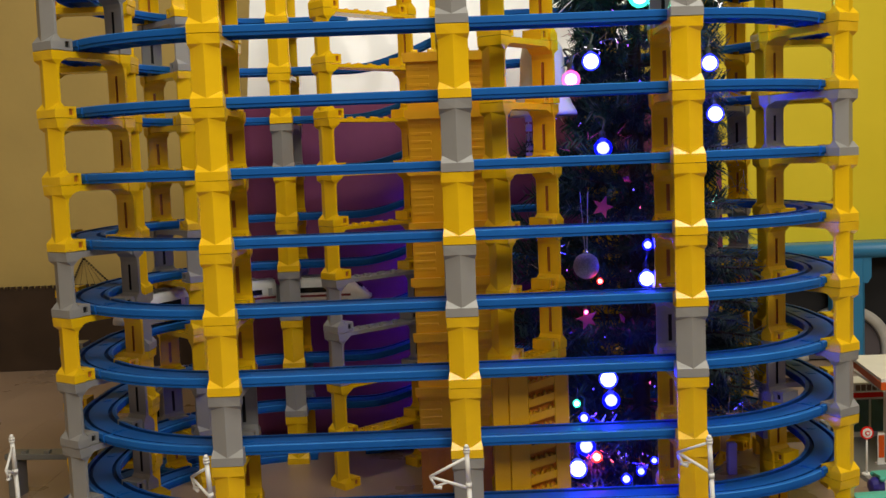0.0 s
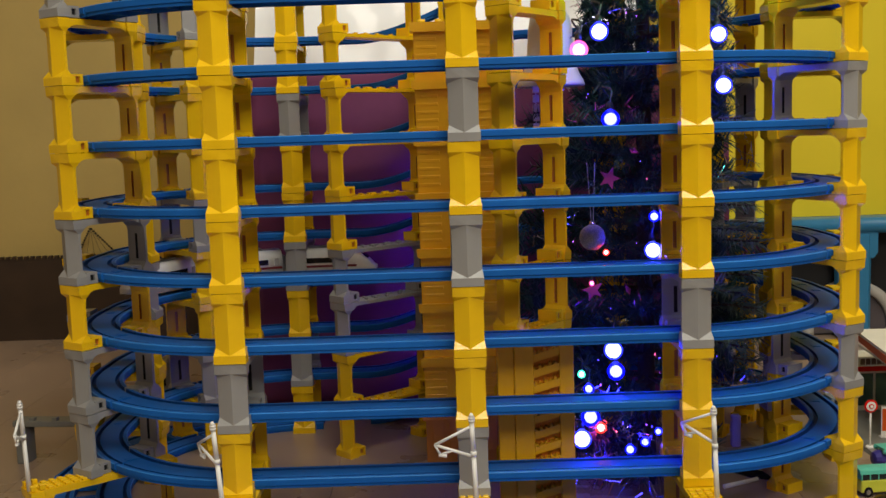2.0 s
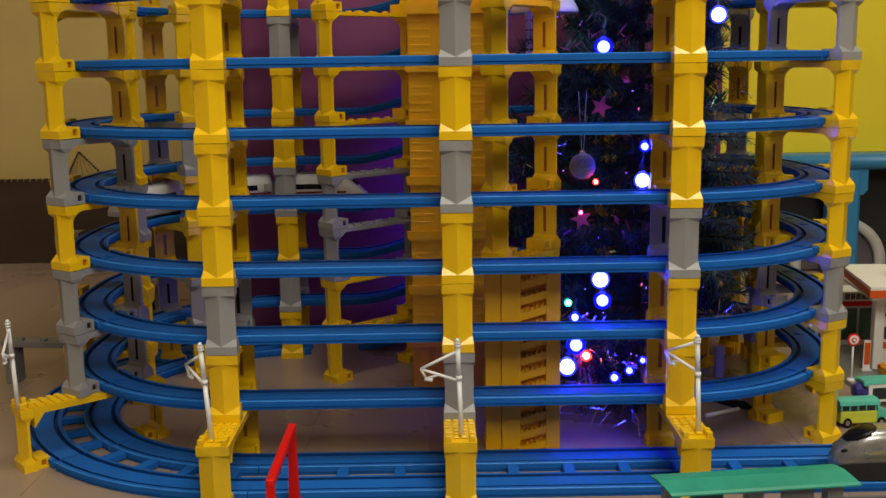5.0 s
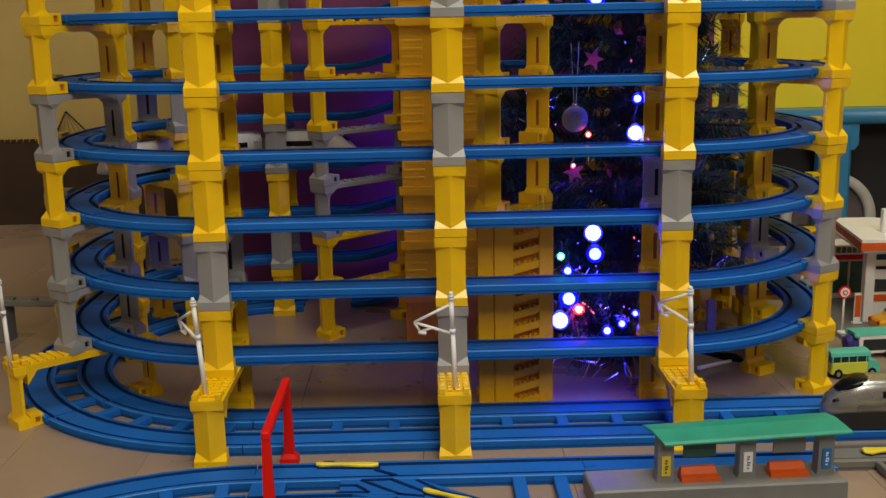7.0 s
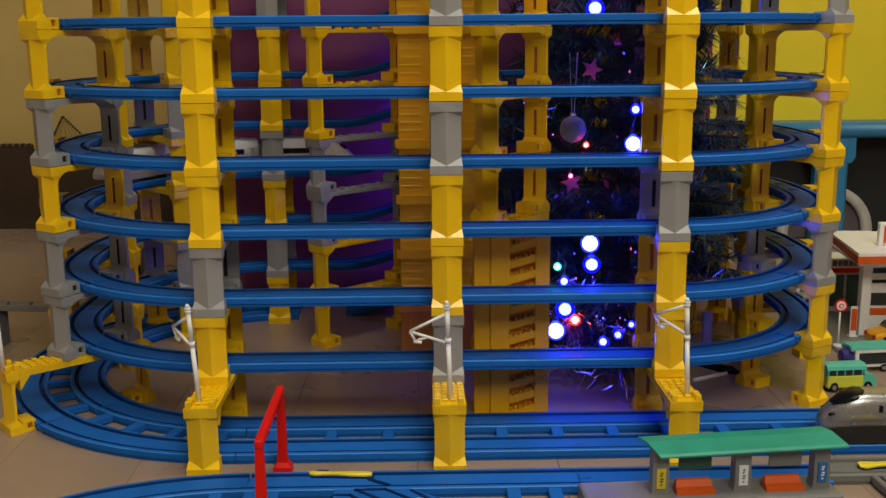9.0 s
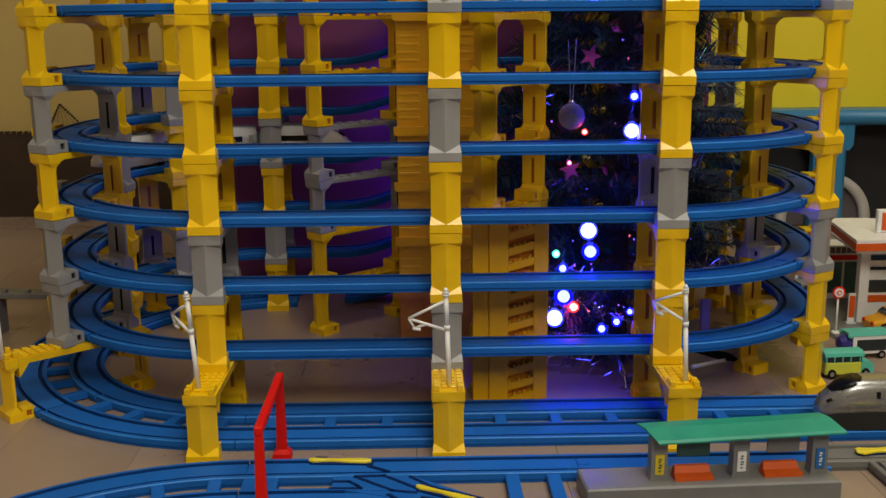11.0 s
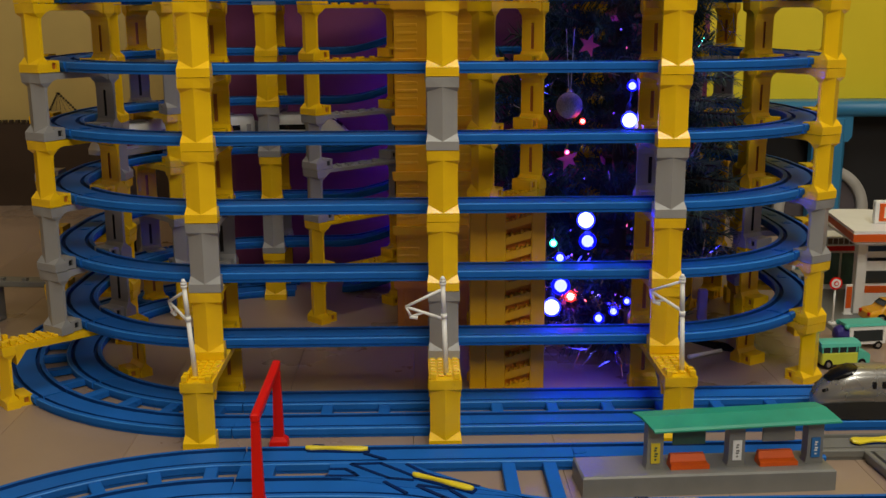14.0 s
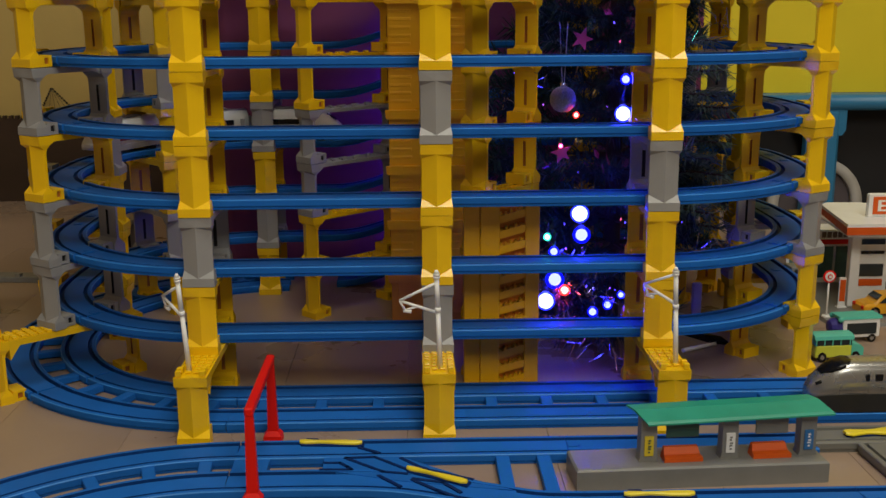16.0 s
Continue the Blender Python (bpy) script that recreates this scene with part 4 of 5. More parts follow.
for x in (0.004, 0.036, 0.068, 0.100):
    bm = bmesh.new()
    box(bm, x, x + 0.028, 0.168, 0.1695, 0.012, 0.056)
    part("shop_window", bm, GLASS_TEAL, shop)
bm = bmesh.new()
box(bm, 0.0, 0.24, 0.164, 0.1695, 0.060, 0.0665)
part("fascia_stripe", bm, RED, shop)
bm = bmesh.new()
box(bm, 0.0, 0.24, 0.164, 0.1695, 0.067, 0.080)
part("fascia", bm, WHITE, shop)
marks = bmesh.new()
for k in range(5):
    box(marks, 0.0446 + k * 0.0075, 0.0505 + k * 0.0075, 0.1628, 0.1640, 0.0697, 0.0778)
part("logo_bar", marks, material("faded_brown_print", (0.13, 0.075, 0.065), 0.5, 0.1, 40), shop)
# pumps
for x in (0.0515, 0.102):
    bm = bmesh.new()
    box(bm, x, x + 0.040, 0.062, 0.080, 0.0045, 0.096, 0.001)
    pump = part("pump", bm, WHITE, gas)
    for z0, z1, m in ((0.0705, 0.0745, BLACK), (0.0413, 0.0574, GLASS_DARK), (0.0288, 0.0375, ORANGE), (0.0830, 0.0900, GLASS_DARK)):
        bm = bmesh.new()
        box(bm, x + 0.004, x + 0.034, 0.0607, 0.0622, z0, z1)
        part("pump_panel", bm, m, pump)
    pts = smooth([(x - 0.001, 0.066, 0.060), (x - 0.007, 0.064, 0.045), (x - 0.004, 0.064, 0.030), (x - 0.001, 0.066, 0.038)], 4)
    part("hose", cable(pts, 0.0012, 6), BLACK, pump)
bm = bmesh.new()
box(bm, 0.055, 0.107, 0.050, 0.058, 0.1207, 0.150, 0.001)
board = part("roof_sign", bm, WHITE, gas, "white sign board on the canopy")
bm = bmesh.new()
box(bm, 0.0605, 0.102, 0.0485, 0.0502, 0.1245, 0.1465)
part("logo_field", bm, ORANGE, board)
bm = bmesh.new()
box(bm, 0.066, 0.070, 0.0475, 0.0486, 0.1285, 0.1425)
for z in (0.1285, 0.1345, 0.1405):
    box(bm, 0.070, 0.078, 0.0475, 0.0486, z, z + 0.002)
part("logo_shape", bm, WHITE, board)
banner = empty("banner_stand", "white toy banner stand with an orange panel", "toy banner")
bm = bmesh.new()
box(bm, 0.520, 0.532, 0.328, 0.336, 0.0045, 0.0065, 0.0005)
part("foot", bm, WHITE, banner)
bm = bmesh.new()
box(bm, 0.5215, 0.5305, 0.331, 0.333, 0.0065, 0.044, 0.0005)
part("board", bm, WHITE, banner)
bm = bmesh.new()
box(bm, 0.5225, 0.5295, 0.3302, 0.331, 0.013, 0.041)
part("panel", bm, ORANGE, banner)
sign = empty("road_sign", "round red and white toy road sign on a white post", "toy sign")
bm = bmesh.new()
tube(bm, (0.492, 0.293, 0.0045), (0.492, 0.293, 0.0065), 0.006, 0.005, 14)
tube(bm, (0.492, 0.293, 0.0065), (0.492, 0.293, 0.052), 0.0013, 0.0013, 8)
part("post", bm, WHITE, sign)
for r, y, m in ((0.0080, 0.2912, RED), (0.0058, 0.2904, WHITE), (0.0030, 0.2896, RED), (0.0018, 0.2889, WHITE)):
    bm = bmesh.new()
    tube(bm, (0.492, y + 0.0007, 0.056), (0.492, y, 0.056), r, r, 24)
    part("disc", bm, m, sign)

# ---- floor clutter ----
bm = bmesh.new()
tube(bm, (0.284, 0.176, 0.003), (0.327, 0.198, 0.003), 0.0028, 0.0022, 8)
tagged(part("white_stick", bm, WHITE), "white plastic stick lying on the floor", "stick")
bm = loft([[(0.309 + 0.026 * u - sy * 0.010, 0.238 - 0.034 * u + sy * 0.004, z) for sy, z in ((-1, 0.0), (-0.8, h), (0.8, h), (1, 0.0))] for u, h in ((0, 0.003), (0.25, 0.007), (0.75, 0.008), (1, 0.004))])
tagged(part("black_clip", bm, BLACK), "small black plastic clip lying on the floor", "clip")
clear = bmesh.new()
box(clear, 0.334, 0.345, 0.325, 0.334, 0.0, 0.040, 0.001)
# lilac base colour takes the place of fairy light refracted in the post
tagged(part("clear_post", clear, material("lilac_lit_plastic", (0.42, 0.40, 0.92), 0.2, 0.05, 40)), "translucent plastic post on the floor, coloured lilac for fairy light behind it", "post")
bm = bmesh.new()
box(bm, 0.392, 0.412, 0.405, 0.42, 0.0, 0.022, 0.001)
tagged(part("yellow_brick", bm, YELLOW), "small yellow plastic brick on the floor", "brick")
stub = empty("grey_gate", "grey toy gate block standing apart on the floor", "toy pier")
stub.matrix_basis = pose(-0.563, 0.36, 0, 0, 0, -6)
for x in (0.0, 0.085):
    bm = bmesh.new()
    box(bm, x, x + 0.014, -0.012, 0.012, 0.0, 0.048, 0.0008)
    part("leg", bm, RAIL_GREY, stub)
bm = bmesh.new()
box(bm, -0.002, 0.125, -0.013, 0.013, 0.0482, 0.0555, 0.0008)
for x in (0.02, 0.05, 0.085, 0.11):
    box(bm, x, x + 0.006, -0.012, -0.004, 0.0555, 0.0595)
part("beam", bm, RAIL_GREY, stub)

# ---- background ----
panel = empty("brown_panel", "low dark brown wooden panel along the wall", "panel")
bm = bmesh.new()
box(bm, -2.2, 0.30, 1.186, 1.21, 0.0, 0.168)
part("board", bm, BROWN, panel)
beads = bmesh.new()
i, x = 0, -1.2
while x < 0.28:
    box(beads, x, x + 0.0065, 1.184, 1.196, 0.168, 0.174)
    x += 0.0125
part("bead_edge", beads, BROWN, panel, "dark notched edge strip")
tri = empty("beaded_triangle", "triangle of dark beaded strings on the panel", "ornament")
for a, b in (((-0.766, 1.19, 0.174), (-0.737, 1.19, 0.228)), ((-0.737, 1.19, 0.228), (-0.686, 1.19, 0.174))):
    a, b = Vector(a), Vector(b)
    bm = bmesh.new()
    n = 12
    for k in range(n):
        c = a.lerp(b, (k + 0.3) / n)
        d = a.lerp(b, (k + 0.8) / n)
        tube(bm, c, d, 0.0024, 0.0024, 6)
    tube(bm, a, b, 0.0006, 0.0006, 5)
    part("beaded_string", bm, BLACK, tri)
for k in range(6):
    bm = bmesh.new()
    tube(bm, (-0.737, 1.19, 0.228), (-0.762 + 0.015 * k, 1.19, 0.174), 0.0004, 0.0004, 4)
    part("string", bm, BROWN, tri)

table = empty("blue_table", "light blue plastic table with a yellow back board", "table")
bm = bmesh.new()
box(bm, 0.36, 1.7, 0.999, 1.02, 0.222, 1.3)
part("back_board", bm, WALL_YELLOW, table, "plain saturated yellow board")
bm = loft([[(x, 0.952 + 0.014 * math.cos(a), 0.2075 + 0.0145 * math.sin(a)) for a in [k * math.pi / 6 for k in range(12)]] for x in (0.42, 1.7)])
for f in bm.faces:
    f.smooth = len(f.verts) == 4
part("edge_tube", bm, SKY_BLUE, table)
bm = bmesh.new()
box(bm, 0.42, 1.7, 0.955, 1.0, 0.196, 0.2215)
part("top", bm, SKY_BLUE, table)
for x in (0.700, 1.50):
    bm = bmesh.new()
    box(bm, x, x + 0.060, 0.944, 0.974, 0.0, 0.196, 0.006)
    part("leg", bm, SKY_BLUE, table)
    bm = loft([[(x - 0.011, y, 0.1958), (x + 0.071, y, 0.1958), (x + 0.071, y, 0.158), (x + 0.064, y, 0.148), (x - 0.004, y, 0.148), (x - 0.011, y, 0.158)] for y in (0.946, 0.9715)])
    part("bracket", bm, SKY_BLUE, table)
# black sheet added where only shade lies under the table
slab("shade_board", 0.46, 1.7, 1.00, 1.018, 0.0, 0.222, DARK, "near-black board added for the shade under the table", "board", "")
hoop = empty("metal_hoop", "wide satin grey metal hoop standing on the floor under the table", "hoop")
rings = []
for k in range(33):
    a = radians(-10 + 200 * k / 32)
    ca, sa = math.cos(a), math.sin(a)
    rings.append([(0.735 + r * ca, y, 0.0155 + r * sa) for r, y in ((0.088, 0.972), (0.088, 0.992), (0.0705, 0.992), (0.0690, 0.980), (0.0705, 0.972))])
bm = loft(rings)
for f in bm.faces:
    f.smooth = len(f.verts) == 4
part("band", bm, material("satin_grey_metal", (0.50, 0.49, 0.46), 0.45, 0.08, 40, metal=0.2), hoop)
rings = [[(0.735 + 0.0685 * math.cos(radians(a)), y, 0.0155 + 0.0685 * math.sin(radians(a))) for a in range(-10, 191, 10)] for y in (0.984, 0.990)]
part("disc", loft(rings), material("dim_mauve_plastic", (0.09, 0.075, 0.085), 0.5, 0.1, 40), hoop)

# purple cloth with folds, white glossy film above it
cloth = empty("purple_cloth", "dark purple cloth with soft diagonal folds hanging behind the spiral", "cloth")
nx, nz = 48, 30
verts, faces = [], []
for j in range(nz + 1):
    for i in range(nx + 1):
        x, z = -0.296 + 0.70 * i / nx, 0.502 * j / nz
        fold = 0.0055 * math.sin(18 * (x * 0.55 - z * 1.0) + 2.0 * math.sin(7 * x)) + 0.002 * math.sin(41 * (x * 0.4 - z) + 1.0)
        verts.append((x, 0.585 + fold + 0.03 * (z / 0.5) ** 2, z))
for j in range(nz):
    for i in range(nx):
        a = j * (nx + 1) + i
        faces.append((a, a + 1, a + nx + 2, a + nx + 1))
n0 = len(verts)
verts += [(x, y + 0.012, z) for x, y, z in verts]
faces += [tuple(q + n0 for q in reversed(f)) for f in faces]
rim = [i for i in range(nx + 1)] + [j * (nx + 1) + nx for j in range(1, nz + 1)] + [nz * (nx + 1) + i for i in range(nx - 1, -1, -1)] + [j * (nx + 1) for j in range(nz - 1, 0, -1)]
faces += [(rim[k], rim[(k + 1) % len(rim)], rim[(k + 1) % len(rim)] + n0, rim[k] + n0) for k in range(len(rim))]
me = mesh_of("drape", verts, faces)
for poly in me.polygons:
    poly.use_smooth = True
part("drape", me, PURPLE, cloth)
film = empty("white_package", "large white package in glossy film behind the spiral", "package")
bm = bmesh.new()
box(bm, -0.296, 0.30, 0.80, 0.86, 0.0, 0.86, 0.006)
part("body", bm, CARD_WHITE, film)
verts, faces = [], []
nx, nz = 40, 24
for j in range(nz + 1):
    for i in range(nx + 1):
        x, z = -0.290 + 0.58 * i / nx, 0.495 + 0.36 * j / nz
        verts.append((x, 0.638 + 0.42 * (z - 0.50) - 0.0045 * noise.noise(Vector((x * 12, z * 14, 0))) - 0.004 * noise.noise(Vector((x * 40, z * 25, 3))), z))
for j in range(nz):
    for i in range(nx):
        a = j * (nx + 1) + i
        faces.append((a, a + 1, a + nx + 2, a + nx + 1))
me = mesh_of("film", verts, faces)
for poly in me.polygons:
    poly.use_smooth = True
part("film", me, CARD_WHITE, film, "wrinkled clear film")

# ---- christmas tree ----
TX, TY = 0.216, 0.262
rng = random.Random(7)
tree = empty("christmas_tree", "dark green artificial christmas tree with lights and baubles inside the spiral", "christmas tree")
tree.matrix_basis = pose(TX, TY, 0)
bm = bmesh.new()
tube(bm, (0, 0, 0.0), (0, 0, 1.05), 0.011, 0.004, 10)
for k in range(3):
    a = k * 2.094 + 0.4
    tube(bm, (0, 0, 0.05), (0.07 * math.cos(a), 0.07 * math.sin(a), 0.004), 0.005, 0.004, 8)
part("trunk", bm, BARK, tree)


def tree_radius(z):
    return 0.150 - 0.11 * max(0, z - 0.09)


bverts, bfaces, nverts, nfaces, tverts, tfaces = [], [], [], [], [], []


def blade(V, F, p, d, length, width, up):
    side = d.cross(up)
    if side.length < 1e-4:
        side = Vector((1, 0, 0))
    side = side.normalized() * width / 2
    k = len(V)
    V.extend([tuple(p - side), tuple(p + side), tuple(p + d * length + side * 0.35), tuple(p + d * length - side * 0.35)])
    F.append((k, k + 1, k + 2, k + 3))


def needles(p0, p1, count, length, V, F):
    axis = (p1 - p0).normalized()
    for _ in range(count):
        u = rng.random()
        p = p0.lerp(p1, u)
        q = Vector((rng.gauss(0, 1), rng.gauss(0, 1), rng.gauss(0, 1)))
        q = (q - axis * q.dot(axis)).normalized()
        d = (axis * 0.75 + q).normalized()
        blade(V, F, p, d, length * rng.uniform(0.7, 1.15), 0.0016, q.cross(axis) + Vector((0.2, 0.1, 0.3)))


z = 0.018
while z < 1.0:
    n = 9 if z < 0.62 else 5
    r = tree_radius(z)
    for k in range(n):
        a = 2 * math.pi * (k + rng.random() * 0.8) / n + z * 17
        reach = r * rng.uniform(0.82, 1.08)
        if math.cos(a) > 0.45 and 0.265 < z < 0.40:
            reach *= 0.55 if z < 0.34 else 0.75
        if math.cos(a) < -0.25 and 0.41 < z < 0.57:
            reach = min(reach, 0.064)
        if math.cos(a) > 0.2:
            reach = min(reach, 0.092 if z > 0.29 else 0.112)
        if z < 0.10 and math.cos(a) > 0.2:
            continue
        if z < 0.05:
            reach *= 0.8
        if math.cos(a) < -0.5 and 0.10 < z < 0.44:
            reach = min(reach * 1.28, 0.156) if math.sin(a) > -0.1 else min(reach, 0.098)
        p0 = Vector((0, 0, z - 0.012))
        tip = Vector((reach * math.cos(a), reach * math.sin(a), max(0.012, z + rng.uniform(-0.012, 0.022))))
        mid = p0.lerp(tip, 0.55) + Vector((0, 0, -0.006))
        k0 = len(bverts)
        for p, w in ((p0, 0.0022), (mid, 0.0017), (tip, 0.0008)):
            side = Vector((-math.sin(a), math.cos(a), 0)) * w
            bverts.extend([tuple(p - side), tuple(p + Vector((0, 0, w))), tuple(p + side), tuple(p - Vector((0, 0, w)))])
        for b in (0, 4):
            for i in range(4):
                bfaces.append((k0 + b + i, k0 + b + (i + 1) % 4, k0 + b + 4 + (i + 1) % 4, k0 + b + 4 + i))
        needles(p0.lerp(mid, 0.4), mid, 40, 0.017, nverts, nfaces)
        needles(mid, tip, 58, 0.019, nverts, nfaces)
        for s in (-1, 1, -1, 1):
            b0 = p0.lerp(tip, rng.uniform(0.45, 0.8))
            ang = a + s * rng.uniform(0.45, 0.8)
            b1 = b0 + Vector((math.cos(ang), math.sin(ang), rng.uniform(-0.15, 0.35))) * rng.uniform(0.035, 0.055)
            far = reach * 1.05
            if b1.xy.length > far:
                b1 *= far / b1.xy.length
                b1.z = b0.z
            needles(b0, b1, 48, 0.017, nverts, nfaces)
            if rng.random() < 0.3:
                needles(b0.lerp(b1, 0.6), b1, 9, 0.016, tverts, tfaces)
    z += 0.026
SPRAYS = ((0.386, 0.262, 0.103), (0.388, 0.268, 0.172), (0.315, 0.165, 0.145), (0.312, 0.150, 0.205), (0.322, 0.185, 0.235), (0.316, 0.160, 0.275), (0.300, 0.140, 0.165),
          (0.345, 0.225, 0.195), (0.318, 0.180, 0.312), (0.308, 0.150, 0.255), (0.296, 0.150, 0.345), (0.300, 0.165, 0.405), (0.294, 0.155, 0.465), (0.350, 0.240, 0.262),
          (0.300, 0.135, 0.120), (0.290, 0.128, 0.225), (0.296, 0.132, 0.290), (0.285, 0.128, 0.180), (0.330, 0.200, 0.165), (0.330, 0.205, 0.285), (0.286, 0.130, 0.325))
sverts, sfaces = [], []
for tx, ty, tz in SPRAYS:
    tip = Vector((tx - TX, ty - TY, tz))
    p0 = Vector((0, 0, tz - 0.02)).lerp(tip, 0.25)
    mid = p0.lerp(tip, 0.6) + Vector((0, 0, 0.006))
    for a, b in ((p0, mid), (mid, tip)):
        axis = (b - a).normalized()
        side = axis.cross(Vector((0, 0, 1))).normalized()
        for i in range(60):
            p = a.lerp(b, rng.random())
            out = (side * rng.choice((-1, 1)) * rng.uniform(0.5, 1.0) + Vector((0, 0, rng.uniform(-0.75, 0.35)))).normalized()
            blade(sverts, sfaces, p, (axis * 0.62 + out).normalized(), rng.uniform(0.013, 0.023), 0.0015, Vector((rng.gauss(0, 0.4), -1, rng.gauss(0, 0.4))))
        k0 = len(bverts)
        for p, w in ((a, 0.0016), (b, 0.0010)):
            bverts.extend([tuple(p - side * w), tuple(p + Vector((0, 0, w))), tuple(p + side * w), tuple(p - Vector((0, 0, w)))])
        for i in range(4):
            bfaces.append((k0 + i, k0 + (i + 1) % 4, k0 + 4 + (i + 1) % 4, k0 + 4 + i))
part("spray_needles", mesh_of("spray_needles", sverts, sfaces), NEEDLE_SPRAY, tree, "green feathery sprays, coloured paler for the light on them")["kind"] = "stuff"
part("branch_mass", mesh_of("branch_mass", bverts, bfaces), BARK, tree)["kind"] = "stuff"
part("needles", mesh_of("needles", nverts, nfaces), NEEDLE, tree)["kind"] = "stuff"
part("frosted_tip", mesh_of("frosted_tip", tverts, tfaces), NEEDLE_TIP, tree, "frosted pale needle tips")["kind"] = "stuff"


def tinsel(name, turns, z0, z1, mat, label, count, grow=1.0, size=0.02):
    V, F = [], []
    for i in range(count):
        u = (i + rng.random()) / count
        a, z = turns * 2 * math.pi * u + 0.6, z0 + (z1 - z0) * u
        if z < 0.12 and math.cos(a) > 0.25:
            continue
        r = tree_radius(z) * grow
        p = Vector((r * math.cos(a), r * math.sin(a), z + 0.008 * math.sin(a * 5)))
        d = Vector((rng.gauss(0, 1), rng.gauss(0, 1), rng.gauss(-0.2, 1))).normalized()
        blade(V, F, p, d, rng.uniform(0.5, 1.0) * size, 0.0009, Vector((rng.gauss(0, 1), rng.gauss(0, 1), rng.gauss(0, 1))))
    ob = part(name, mesh_of(name, V, F), mat)
    ob.matrix_basis = pose(TX, TY, 0)
    tagged(ob, label, "tinsel", kind="stuff")


tinsel("silver_garland", 3.2, 0.03, 0.14, TINSEL, "shiny silver tinsel garland round the tree", 2600, 1.0, 0.019)
tinsel("silver_garland", 1.0, 0.004, 0.028, TINSEL, "shiny silver tinsel lying on the floor at the foot of the tree", 650, 0.90, 0.026)
tinsel("silver_garland", 2.0, 0.20, 0.60, TINSEL, "shiny silver tinsel garland round the tree", 420, 1.0, 0.018)
tinsel("pink_garland", 2.4, 0.10, 0.58, TINSEL_PINK, "pink metallic tinsel garland round the tree", 260, 0.97, 0.015)


def foil_petals(mat, count, label):
    V, F = [], []
    for i in range(count):
        a, z = math.radians(rng.uniform(190, 300)), rng.uniform(0.05, 0.58)
        r = tree_radius(z) * rng.uniform(0.80, 0.99)
        p = Vector((r * math.cos(a), r * math.sin(a), z))
        d = Vector((rng.gauss(0, 0.7), rng.gauss(-0.2, 0.3), rng.gauss(-0.3, 1))).normalized()
        side = d.cross(Vector((rng.gauss(0, 0.3), 1, rng.gauss(0, 0.3)))).normalized()
        bow = d.cross(side) * 0.0025
        n, w, k0 = rng.uniform(0.010, 0.020), rng.uniform(0.002, 0.0042), len(V)
        V += [tuple(q) for q in (p, p + d * n * 0.5 + side * w + bow, p + d * n * 0.5 - side * w + bow, p + d * n, p + d * n * 0.5)]
        F += [(k0, k0 + 1, k0 + 4), (k0, k0 + 4, k0 + 2), (k0 + 1, k0 + 3, k0 + 4), (k0 + 4, k0 + 3, k0 + 2)]
    ob = part("foil_petal", mesh_of("foil_petal", V, F), mat, at=pose(TX, TY, 0))
    tagged(ob, label, "foil decoration", kind="stuff")


foil_petals(TINSEL_PINK, 9, "small pink metallic foil petals scattered over the tree")


def bauble(x, y, z, r, mat, label, string=0.05):
    top = empty("bauble", label, "bauble", "baubles on the tree")
    top.matrix_basis = pose(x, y, z)
    bm = bmesh.new()
    bmesh.ops.create_uvsphere(bm, u_segments=24, v_segments=16, radius=r)
    for f in bm.faces:
        f.smooth = True
    part("ball", bm, mat, top)
    bm = bmesh.new()
    tube(bm, (0, 0, r * 0.95), (0, 0, r * 1.25), r * 0.25, r * 0.22, 10)
    part("cap", bm, CHROME, top)
    if string:
        bm = bmesh.new()
        tube(bm, (-0.001, 0, r * 1.2), (-0.004, 0.004, r + string), 0.0005, 0.0005, 4)
        tube(bm, (0.001, 0, r * 1.2), (0.004, 0.004, r + string), 0.0005, 0.0005, 4)
        part("string", bm, TRAIN_GREY, top)


bauble(0.135, 0.118, 0.2895, 0.0132, BAUBLE, "silver glittery bauble hanging on a string", 0.062)


def star(x, y, z, r, turn):
    pts = []
    for k in range(10):
        a, q = math.pi / 2 + k * math.pi / 5, r if k % 2 == 0 else r * 0.42
        pts.append((q * math.cos(a), q * math.sin(a)))
    bm = loft([[(px, -0.0012, pz) for px, pz in pts], [(px, 0.0012, pz) for px, pz in pts]])
    ob = part("star_ornament", bm, STAR, at=pose(x, y, z, 0, turn, 10))
    tagged(ob, "magenta glitter star hanging in the tree", "star ornament", "stars on the tree")


star(0.152, 0.112, 0.349, 0.0115, 20)
star(0.134, 0.115, 0.236, 0.0115, -15)

bell = empty("white_bell", "white glossy bell ornament with a flared rim beside the tree", "bell")
bell.matrix_basis = pose(0.107, 0.222, 0.447)
rings = [[(r * math.cos(a), r * math.sin(a), z) for a in [k * math.pi / 16 for k in range(32)]] for z, r in ((0.004, 0.033), (-0.0012, 0.0362), (0, 0.0372), (0.004, 0.0360), (0.012, 0.0315), (0.022, 0.0275), (0.036, 0.0252), (0.060, 0.0240), (0.074, 0.0215), (0.083, 0.0150), (0.087, 0.0060))]
bm = loft(rings)
for f in bm.faces:
    f.smooth = len(f.verts) == 4
part("body", bm, PEARL, bell)
bm = bmesh.new()
tube(bm, (0, 0, 0.087), (0, 0, 0.093), 0.005, 0.004, 12)
part("knob", bm, PEARL, bell)
bm = bmesh.new()
tube(bm, (0, 0, 0.092), (0.06, -0.02, 0.145), 0.0006, 0.0006, 4)
part("string", bm, WHITE, bell)
chain = empty("white_chain", "short chain of white square plastic links hanging beside the tree", "chain")
chain.matrix_basis = pose(0.0915, 0.236, 0.3985)
